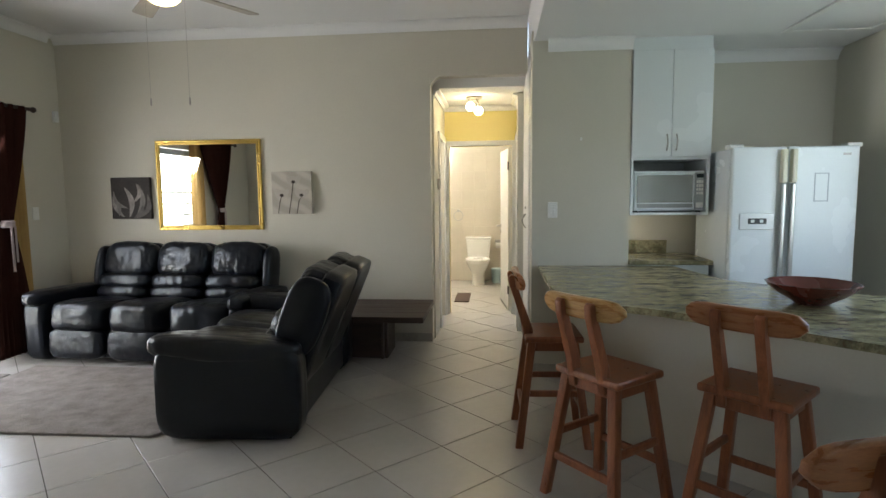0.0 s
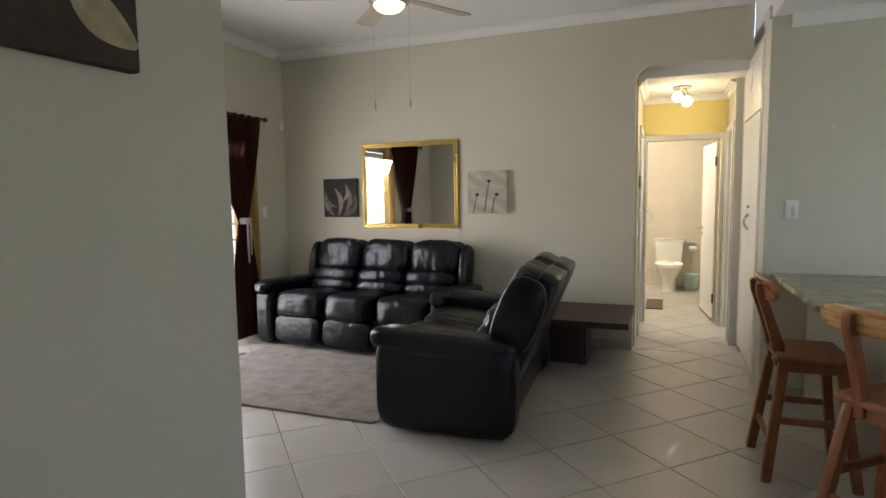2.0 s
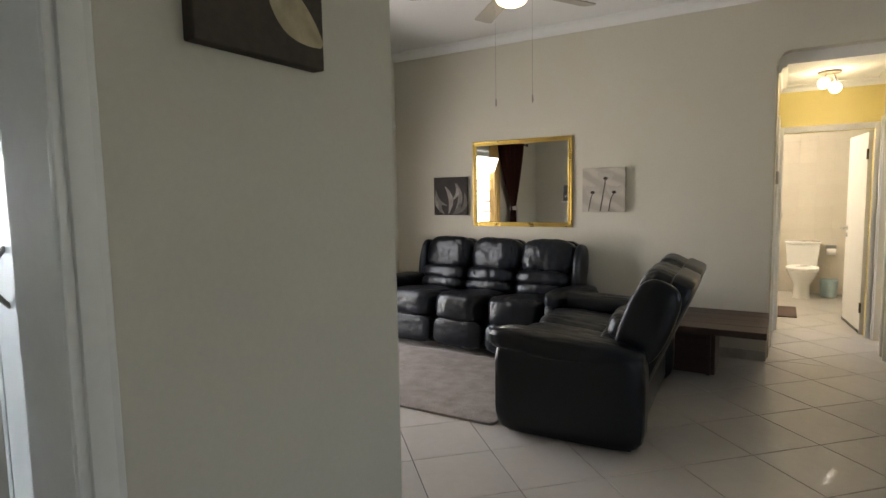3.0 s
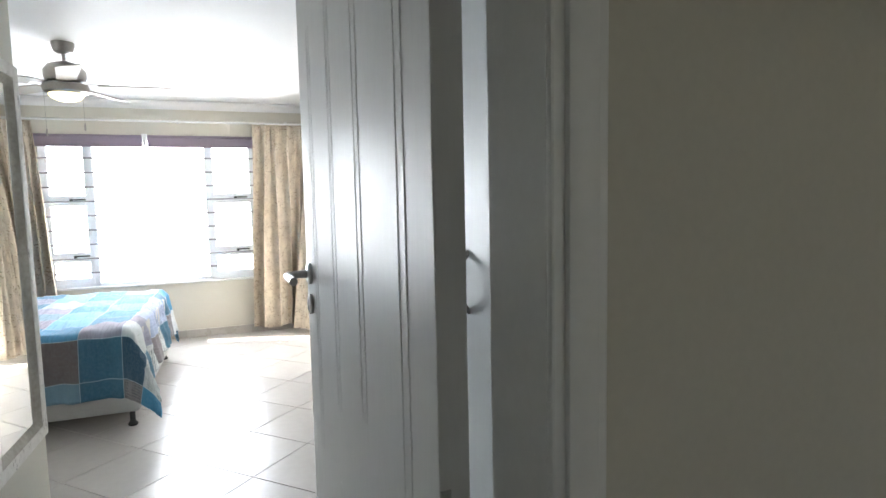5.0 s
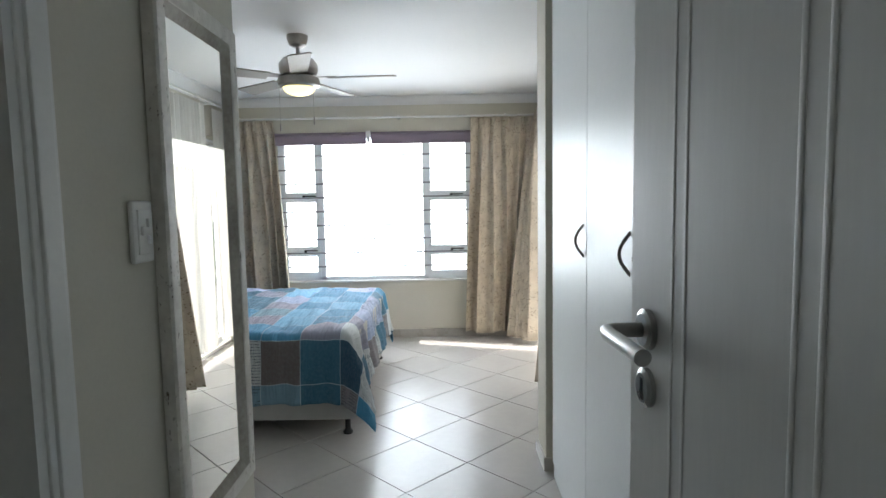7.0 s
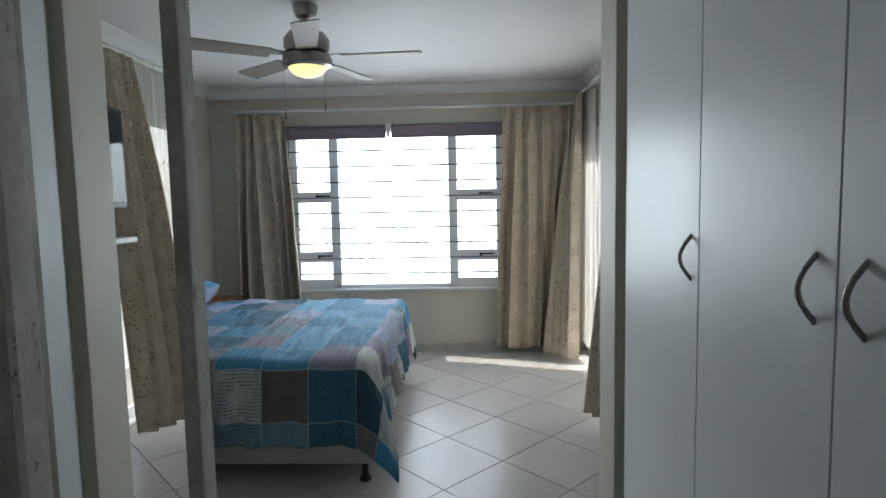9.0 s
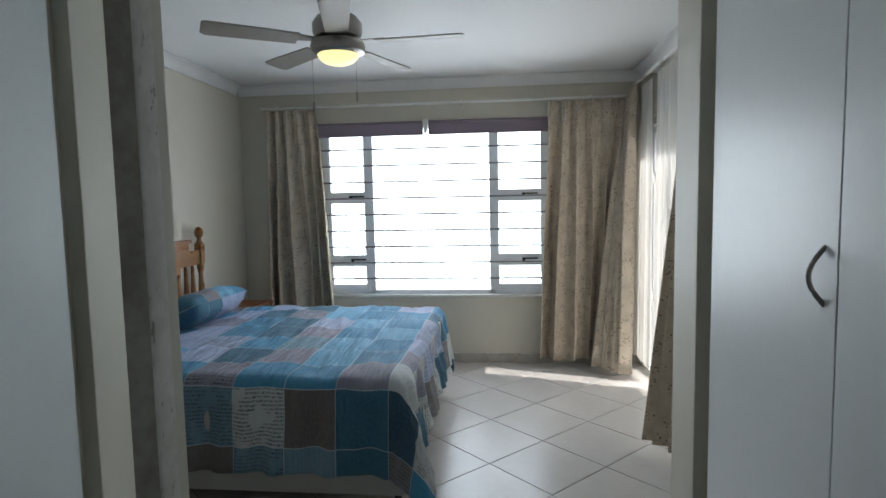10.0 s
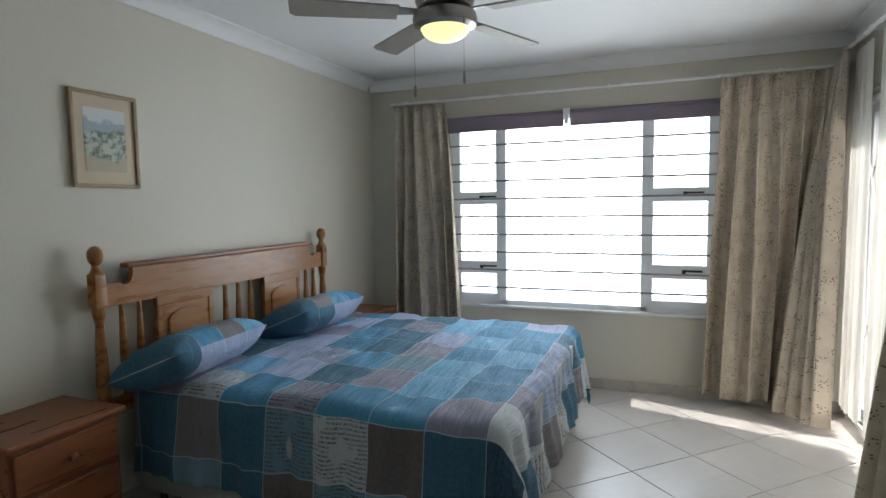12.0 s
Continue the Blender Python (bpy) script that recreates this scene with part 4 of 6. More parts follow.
def build_duvet():
    """A loose cover over the mattress; it hangs at both sides and the foot, with a pointed drop at the corners."""
    root = thing("duvet", (-6.08, -1.19, 0), 0, "crumpled patchwork duvet cover in blue, teal and taupe", "duvet")
    hx, hy, top, r = 0.935, 0.985, 0.66, 0.075
    px, py, cuts = 0.27, 0.245, 13
    first_x, first_y = 0.94 - 9 * px, 0.905 - 8 * py
    bm = bmesh.new()
    uv = bm.loops.layers.uv.new("UVMap")
    tone, script = bm.faces.layers.float.new("tone"), bm.faces.layers.float.new("script")
    i0, i1, j0, j1 = int((-hx - 0.30 - first_x) / px * cuts), int(10.52 * cuts), int((-0.83 - first_y) / py * cuts), int(9.85 * cuts)
    cols, lines = list(range(i0, i1 + 1)), list(range(j0, j1 + 1))

    def fall(d, flare):
        """Out and down for a run d past a rounded edge."""
        a = min(d / r, math.pi / 2)
        extra = max(0, d - r * math.pi / 2)
        return r * math.sin(a) + flare * extra, r * (1 - math.cos(a)) + extra * math.sqrt(1 - flare * flare)

    grid = []
    for j in lines:
        row = []
        for i in cols:
            a, b = first_x + i * px / cuts, first_y + j * py / cuts
            dx, dy = max(0, abs(a) - (hx - r)), max(0, b - (hy - r))
            run = math.hypot(dx, dy)
            x, y = max(-hx + r, min(hx - r, a)), min(b, hy - r)
            z = top
            rumple = 0.016 * noise.noise(Vector((a * 2.0, b * 5, 1))) + 0.013 * noise.noise(Vector((a * 5, b * 14, 4))) + 0.012 * (0.4 - abs(noise.noise(Vector((a * 4 + 3 * b, b * 17, 8)))))
            if run > 0:
                corner = 2 * dx * dy / (run * run)
                out, down = fall(run, 0.06 + 0.07 * dy / run + (0.34 if a > 0 else 0.08) * corner)
                wave = 0.016 * math.sin((b if dx > dy else a) * 19 + 2.5 * math.sin(a * 4 + b * 3)) + 0.008 * math.sin((b if dx > dy else a) * 47 + 3 * a)
                out += wave * min(1, run * 4) * (1 - 0.5 * corner) + 0.5 * rumple
                x += math.copysign(out * dx / run, a)
                y += out * dy / run
                z -= down
            sag = 0.012 * math.exp(-((b + 0.1) / 0.5) ** 2)
            row.append(bm.verts.new((x, y, z + (rumple + sag) * max(0.0, 1 - run * 6))))
        grid.append(row)
    for n, j in enumerate(lines[:-1]):
        for m, i in enumerate(cols[:-1]):
            f = bm.faces.new((grid[n][m], grid[n][m + 1], grid[n + 1][m + 1], grid[n + 1][m]))
            letter = DUVET[max(0, min(10, i // cuts))][max(0, min(9, j // cuts))]
            f[tone], f[script] = patch_tone(letter), float(letter.isupper())
            for lp, (p, q) in zip(f.loops, ((i, j), (i + 1, j), (i + 1, j + 1), (i, j + 1))):
                lp[uv].uv = (p / cuts + 3, q / cuts + 3)
    ob = part("cover", bm, BEDDING, root)
    sol = ob.modifiers.new("thickness", "SOLIDIFY")
    sol.thickness, sol.offset = 0.010, -1


build_duvet()


def pillow(loc, rz, tilt, label, seed, top, under):
    """A stuffed pillow with sharp corners; top and under name the patches along it."""
    bm = bmesh.new()
    uv = bm.loops.layers.uv.new("UVMap")
    tone, script = bm.faces.layers.float.new("tone"), bm.faces.layers.float.new("script")
    n = 28
    for side in (1, -1):
        grid = []
        for j in range(n + 1):
            row = []
            for i in range(n + 1):
                a, b = 2 * i / n - 1, 2 * j / n - 1
                t = max(0, (1 - abs(a) ** 5)) ** 0.5 * max(0, (1 - abs(b) ** 3)) ** 0.55
                pinch = 1 - 0.07 * (1 - abs(b)) * abs(a) ** 6 - 0.0
                z = side * 0.105 * t + t * (0.010 * noise.noise(Vector((a * 3 + seed, b * 4, side))) + 0.006 * noise.noise(Vector((a * 12 + seed, b * 5 + 3 * a, side))))
                row.append(bm.verts.new((a * 0.325 * pinch, b * 0.215 * (1 - 0.06 * (1 - abs(a)) * abs(b) ** 6), z)))
            grid.append(row)
        for j in range(n):
            for i in range(n):
                ids = ((i, j), (i + 1, j), (i + 1, j + 1), (i, j + 1))
                f = bm.faces.new([grid[q][p] for p, q in (ids if side > 0 else ids[::-1])])
                row_of = top if side > 0 else under
                letter = row_of[int(i * len(row_of) / n)]
                f[tone], f[script] = patch_tone(letter), float(letter.isupper())
                for lp, (p, q) in zip(f.loops, ids if side > 0 else ids[::-1]):
                    lp[uv].uv = (p * len(row_of) / n, 0.1 + 0.8 * q / n)
    bmesh.ops.remove_doubles(bm, verts=bm.verts[:], dist=0.0012)
    ob = solid("pillow", bm, BEDDING, label=label, category="pillow", group="pillows on the bed")
    ob.matrix_world = pose(*loc, tilt, 0, rz)
    return ob


pillow((-5.33, -1.84, 0.772), 4, 22, "plump patchwork pillow leaning on the headboard", 1.7, "ltbd", "pppd")
pillow((-6.32, -1.84, 0.772), -4, 22, "blue and taupe patchwork pillow by the headboard", 5.2, "bLtd", "ppdd")


def headboard():
    root = thing("headboard", (-5.92, -2.075, 0), 0, "honey pine headboard with turned posts and panels", "headboard")
    w = 0.89
    for s in (-1, 1):
        p = part("post", boxes((s * w - 0.029, s * w + 0.029, -0.029, 0.029, 0, 0.34), bevel=0.008), PINE, root)
        part("post_block", boxes((s * w - 0.029, s * w + 0.029, -0.029, 0.029, 1.03, 1.19), bevel=0.008), PINE, p)
        part("turning", lathe(bmesh.new(), [(0.028, 0.33), (0.019, 0.37), (0.026, 0.55), (0.029, 0.68), (0.024, 0.84), (0.017, 0.95), (0.026, 1.0), (0.028, 1.035)], (s * w, 0), 20), PINE, p)
        part("finial", lathe(bmesh.new(), [(0.03, 1.185), (0.018, 1.21), (0.016, 1.225), (0.030, 1.245), (0.034, 1.268), (0.030, 1.292), (0.016, 1.308), (0.004, 1.312)], (s * w, 0), 20), PINE, p)
    rail = bmesh.new()
    out = [(-w, 1.03), (w, 1.03), (w, 1.135), (w - 0.10, 1.135)]
    out += [(w - 0.135 + 0.035 * math.cos(a), 1.155 - 0.035 * math.sin(a)) for a in (0.6, 1.2, 1.9, 2.5)]
    out += [(w - 0.175, 1.165), (w - 0.175, 1.20), (-w + 0.175, 1.20), (-w + 0.175, 1.165)]
    out += [(-w + 0.135 + 0.035 * math.cos(a), 1.155 - 0.035 * math.sin(a)) for a in (0.6, 1.2, 1.9, 2.5)]
    out += [(-w + 0.10, 1.135), (-w, 1.135)]
    prism(rail, out, -0.014, 0.014)
    for v in rail.verts:
        v.co = Vector((v.co.x, v.co.z, v.co.y))
    part("rail", rail, PINE, root)
    part("cap", boxes((-w + 0.14, w - 0.14, -0.03, 0.026, 1.198, 1.222), bevel=0.008), RED_PINE, root)
    part("lower_rail", boxes((-w, w, -0.012, 0.012, 0.52, 0.60), bevel=0.004), PINE, root)
    for c in (-0.405, 0.405):
        x0, x1 = c - 0.155, c + 0.155
        pn = part("panel", boxes((x0, x1, -0.010, 0.012, 0.60, 1.03), (x0 - 0.03, x0, -0.013, 0.017, 0.60, 1.03), (x1, x1 + 0.03, -0.013, 0.017, 0.60, 1.03), (x0 - 0.03, x1 + 0.03, -0.013, 0.018, 0.985, 1.04),
                                bevel=0.004), PINE, root)
        arch = [(x0 + 0.03, 0.62), (x1 - 0.03, 0.62), (x1 - 0.03, 0.90)] + [(c + 0.125 * math.cos(a), 0.90 + 0.055 * math.sin(a)) for a in np.linspace(0.3, 2.84, 12)] + [(x0 + 0.03, 0.90)]
        fb = bmesh.new()
        prism(fb, arch, 0.011, 0.026, 0.006)
        for v in fb.verts:
            v.co = Vector((v.co.x, v.co.z, v.co.y))
        part("field", fb, PINE, pn, "raised arched panel")
    for x in (-0.775, -0.68, -0.105, 0.0, 0.105, 0.68, 0.775):
        part("spindle", lathe(bmesh.new(), [(0.012, 0.60), (0.016, 0.70), (0.020, 0.80), (0.014, 0.93), (0.011, 1.03)], (x, 0), 14), PINE, root)


headboard()


def nightstand(loc, w, d, h, label):
    root = thing("nightstand", loc, 0, label, "nightstand", "nightstands")
    part("body", boxes((-w / 2 + 0.02, w / 2 - 0.02, -d / 2, d / 2 - 0.02, 0.05, h - 0.024), bevel=0.003), RED_PINE, root)
    part("top", boxes((-w / 2, w / 2, -d / 2, d / 2 + 0.012, h - 0.024, h), bevel=0.008), RED_PINE, root)
    part("plinth", boxes((-w / 2 + 0.03, w / 2 - 0.03, -d / 2, d / 2 - 0.04, 0, 0.05)), RED_PINE, root)
    for z0, z1 in ((h - 0.20, h - 0.045), (0.08, h - 0.22)):
        dr = part("drawer", boxes((-w / 2 + 0.035, w / 2 - 0.035, d / 2 - 0.022, d / 2 - 0.004, z0, z1), bevel=0.005), RED_PINE, root)
        part("knob", lathe(bmesh.new(), [(0.008, d / 2 - 0.006), (0.008, d / 2 + 0.006), (0.016, d / 2 + 0.012), (0.014, d / 2 + 0.022), (0.004, d / 2 + 0.026)], (0, 0, (z0 + z1) / 2), 14, "Y"), RED_PINE, dr)


nightstand((-4.66, -1.955, 0), 0.46, 0.37, 0.67, "reddish pine nightstand beside the bed")
nightstand((-7.20, -1.955, 0), 0.44, 0.37, 0.64, "pine nightstand between bed and window curtain")


PALE_FRAME = material("pale limed wood", (0.36, 0.27, 0.16), 0.45, second=(0.25, 0.18, 0.10), coarse=4, fine=30, bump=0.1, stretch=(1, 6, 6))


def framed_picture():
    root = thing("framed_picture", (-5.165, -2.148, 1.795), 0, "framed landscape watercolour with a cream mount above the bed", "picture")
    w, h = 0.17, 0.22
    f = 0.018
    part("frame", boxes((-w, w, 0, 0.022, h - f, h), (-w, w, 0, 0.022, -h, -h + f), (-w, -w + f, 0, 0.022, -h + f, h - f), (w - f, w, 0, 0.022, -h + f, h - f), bevel=0.004), PALE_FRAME, root, "thin pale wood frame")
    part("mount", boxes((-w + f, w - f, 0.002, 0.010, -h + f, h - f)), material("cream mount card", (0.55, 0.46, 0.34), 0.8, vary=0.05), root)
    mt = bpy.data.materials.new("watercolour landscape")
    mt.use_nodes = True
    nt = mt.node_tree
    b = nt.nodes["Principled BSDF"]
    v = coords(nt)
    sep = nt.nodes.new("ShaderNodeSeparateXYZ")
    nt.links.new(v, sep.inputs[0])
    wob = math_node(nt, "ADD", sep.outputs[2], math_node(nt, "MULTIPLY", math_node(nt, "SUBTRACT", noise_tex(nt, v, 14, 4), 0.5), 0.12))
    land = ramp_mix(nt, spread(nt, noise_tex(nt, v, 40, 4), 0.4, 0.6), (0.10, 0.13, 0.11), (0.46, 0.50, 0.42))
    hills = ramp_mix(nt, spread(nt, wob, 0.03, 0.045), land, (0.30, 0.36, 0.42))
    scene_col = ramp_mix(nt, spread(nt, wob, 0.075, 0.09), hills, (0.55, 0.58, 0.58))
    nt.links.new(ramp_mix(nt, spread(nt, wob, -0.09, -0.075), (0.42, 0.36, 0.26), scene_col), b.inputs["Base Color"])
    b.inputs["Roughness"].default_value = 0.35
    part("print", boxes((-0.105, 0.105, 0.009, 0.012, -0.145, 0.145)), mt, root)


framed_picture()


def ceiling_fan(name, loc, ceiling, base_angle, radius, chain, metal, label, blade_tilt=10):
    drop = ceiling - loc[2]
    root = thing(name, loc, 0, label, "ceiling fan", "ceiling fans")
    part("canopy", lathe(bmesh.new(), [(0.03, drop - 0.075), (0.055, drop - 0.06), (0.068, drop - 0.02), (0.068, drop)], (0, 0), 28), metal, root)
    part("downrod", lathe(bmesh.new(), [(0.012, 0.20), (0.012, drop - 0.06)], (0, 0), 14), metal, root)
    part("motor", lathe(bmesh.new(), [(0.04, 0.075), (0.115, 0.085), (0.125, 0.11), (0.125, 0.15), (0.10, 0.185), (0.05, 0.205), (0.02, 0.215)], (0, 0), 36), metal, root)
    part("light_ring", lathe(bmesh.new(), [(0.105, 0.0), (0.132, 0.012), (0.138, 0.035), (0.132, 0.06), (0.09, 0.076)], (0, 0), 36), metal, root)
    rings = [(0.104 * math.sin(a), 0.006 - 0.058 * math.cos(a)) for a in np.linspace(0.08, math.pi / 2, 9)]
    part("bowl", lathe(bmesh.new(), rings, (0, 0), 36), LAMP_GLASS, root, "lit frosted glass bowl")
    for k in range(5):
        a = base_angle + 72 * k
        turn = Matrix.Rotation(radians(a), 4, "Z")
        tilt = Matrix.Rotation(radians(blade_tilt), 4, "X")
        bm = bmesh.new()
        prism(bm, [(0.20, -0.055), (radius - 0.02, -0.068), (radius, -0.045), (radius, 0.055), (radius - 0.02, 0.068), (0.20, 0.055)], -0.004, 0.004, 0.002)
        bmesh.ops.transform(bm, matrix=turn @ Matrix.Translation((0, 0, 0.06)) @ tilt, verts=bm.verts[:])
        bl = part("blade", bm, BLADE, root)
        bm = bmesh.new()
        prism(bm, [(0.11, -0.022), (0.25, -0.035), (0.25, 0.035), (0.11, 0.022)], 0.004, 0.009, 0.0015)
        bmesh.ops.transform(bm, matrix=turn @ Matrix.Translation((0, 0, 0.06)) @ tilt, verts=bm.verts[:])
        part("blade_arm", bm, metal, bl)
    for x, y, n in chain:
        c = part("pull_chain", tube(bmesh.new(), [(x, y, 0.03), (x, y, -n / 2), (x, y, -n)], 0.0009, 6), PEWTER, root)
        part("pull_weight", lathe(bmesh.new(), [(0.003, -n - 0.05), (0.006, -n - 0.04), (0.004, -n)], (x, y), 10), PEWTER, c)
    return root


ceiling_fan("ceiling_fan", (-5.56, -0.58, 2.215), H_BED, 87, 0.64, ((0.075, 0.11, 0.20), (0.075, -0.11, 0.24)), PEWTER, "nickel ceiling fan with grey blades and a lit bowl")
ceiling_fan("ceiling_fan", (-2.31, 3.84, 2.70), H_LOUNGE, 61, 0.69, ((0.14, 0.0, 0.62), (-0.12, 0.0, 0.62)), PEWTER, "ceiling fan with wooden blades and a bright bowl")


def wardrobe_unit(x0, x1, handle_at, label):
    root = thing("wardrobe", (0, 0, 0), 0, label, "wardrobe", "built-in wardrobes")
    part("carcass", boxes((x0, x1, 0.935, 1.318, 0.0, H_BED - 0.003)), MELAMINE, root)
    d = part("door", boxes((x0 + 0.002, x1 - 0.002, 0.912, 0.932, 0.085, 2.46), bevel=0.002), MELAMINE, root)
    part("plinth", boxes((x0, x1, 0.920, 0.934, 0.0, 0.082)), MELAMINE, root)
    part("fascia", boxes((x0, x1, 0.914, 0.934, 2.463, H_BED - 0.003)), MELAMINE, root)
    pts = [(handle_at, 0.914 - 0.034 * math.sin(math.pi * k / 10), 1.228 + 0.128 * k / 10) for k in range(11)]
    part("handle", tube(bmesh.new(), pts, 0.0055, 10), PEWTER, d, "curved dull metal handle")
    return root


for x0, x1, hx in ((-4.628, -3.935, -3.985), (-3.935, -3.365, -3.425), (-3.365, -2.795, -3.295), (-2.795, -2.225, -2.29), (-2.225, -1.655, -2.16)):
    wardrobe_unit(x0, x1, hx, "tall white built-in wardrobe with plain doors")


def sloped_frame(w, h, steps):
    """Four mitred bars: a broad outer slope up to a ridge, then an inner slope down to the glass."""
    bm = bmesh.new()
    rings = [[bm.verts.new((sx * (w - i), d, sz * (h - i))) for sx, sz in ((-1, -1), (1, -1), (1, 1), (-1, 1))]
             for i, d in steps]
    for p, q in zip(rings, rings[1:]):
        for k in range(4):
            bm.faces.new((p[k], p[(k + 1) % 4], q[(k + 1) % 4], q[k]))
    return bm


def wall_mirror():
    root = thing("wall_mirror", (-3.19, -0.243, 1.297), 0, "tall wall mirror in a distressed white frame", "mirror")
    w, h, f = 0.226, 0.642, 0.074
    # outer bar lighter and inner slope darker, as the window light falls on them
    part("frame", sloped_frame(w, h, ((0.0, 0.0), (0.0, 0.026), (0.006, 0.031), (0.040, 0.031), (0.044, 0.028))), WORN_WHITE_LIT, root, "distressed white frame")
    part("inner_slope", sloped_frame(w, h, ((0.044, 0.028), (0.048, 0.026), (0.072, 0.014), (0.076, 0.004))), DISTRESSED_SHADED, root, "inner slope of the frame, paint darkened for shade")
    part("glass", boxes((-w + f - 0.002, w - f + 0.002, 0.006, 0.014, -h + f - 0.002, h - f + 0.002)), MIRROR, root)


wall_mirror()


def switch_plate(loc, rz, label, rockers):
    root = thing("light_switch", loc, rz, label, "light switch", "light switches")
    part("plate", boxes((-0.037, 0.037, -0.012, 0, -0.062, 0.062), bevel=0.005), WHITE_PLASTIC, root)
    part("insert", boxes((-0.024, 0.024, -0.015, -0.011, -0.045, 0.045), bevel=0.002), WHITE_PLASTIC, root)
    for x, z in rockers:
        part("rocker", boxes((x - 0.006, x + 0.006, -0.021, -0.014, z - 0.009, z + 0.009), bevel=0.002), WHITE_PLASTIC, root)


switch_plate((-2.905, -0.243, 1.405), 180, "white light switch with three rockers beside the mirror", ((0.01, 0.018), (-0.012, 0.002), (0.01, -0.016)))
switch_plate((0.205, 4.818, 1.315), 0, "white light switch plate on the kitchen wall", ((-0.011, 0.02), (0.011, 0.02), (-0.011, -0.003), (0.011, -0.003), (-0.011, -0.025), (0.011, -0.025)))
switch_plate((-4.638, 5.36, 1.30), 90, "white light switch on the lounge wall", ((0, 0.01),))
solid("alarm_sensor", boxes((-4.638, -4.60, 5.66, 5.71, 2.20, 2.31), bevel=0.008), WHITE_PLASTIC, label="small white alarm sensor on the wall corner", category="sensor")
solid("wall_hook", boxes((0.41, 0.425, 4.80, 4.818, 1.845, 1.87), bevel=0.004), WHITE_PLASTIC, label="small white hook on the kitchen wall", category="hook")


def television():
    root = thing("television", (-5.275, 1.22, 1.74), -2, "black flat television on a wall arm", "television")
    part("bezel", boxes((-0.31, 0.31, -0.02, 0.02, -0.28, 0.28), bevel=0.006), BLACK_PLASTIC, root)
    part("screen", boxes((-0.285, 0.285, -0.023, -0.019, -0.245, 0.258)), SCREEN, root)
    part("wall_arm", boxes((-0.05, 0.05, 0.02, 0.20, -0.05, 0.05), bevel=0.005), BLACK_PLASTIC, root)


television()
sh = thing("wall_shelf", (-5.33, 1.435, 1.28), 0, "small white wall shelf under the television", "shelf")
part("board", boxes((-0.2, 0.2, -0.30, 0, -0.014, 0.014), bevel=0.003), WHITE_PLASTIC, sh)
part("bracket", boxes((-0.01, 0.01, -0.2, 0, -0.10, -0.014)), WHITE_PLASTIC, sh)
box_ob = thing("decoder", (-5.33, 1.30, 1.294), 0, "small black decoder box on the wall shelf", "decoder")
part("case", boxes((-0.13, 0.13, -0.09, 0.09, 0, 0.04), bevel=0.008), BLACK_PLASTIC, box_ob)
# blind hung over the made-up partition opening that lights it
blind = thing("slatted_blind", (-3.37, 0, 0), 0, "white slatted blind over the added partition opening", "blind")
for k in range(46):
    bm = bmesh.new()
    box(bm, -0.012, 0.012, -1.25, -0.45, -0.001, 0.001)
    bmesh.ops.rotate(bm, cent=(0, 0, 0), matrix=Matrix.Rotation(radians(35), 3, "Y"), verts=bm.verts[:])
    bmesh.ops.translate(bm, vec=(0, 0, 0.60 + k * 0.033), verts=bm.verts[:])
    part("slat", bm, WHITE_PLASTIC, blind)


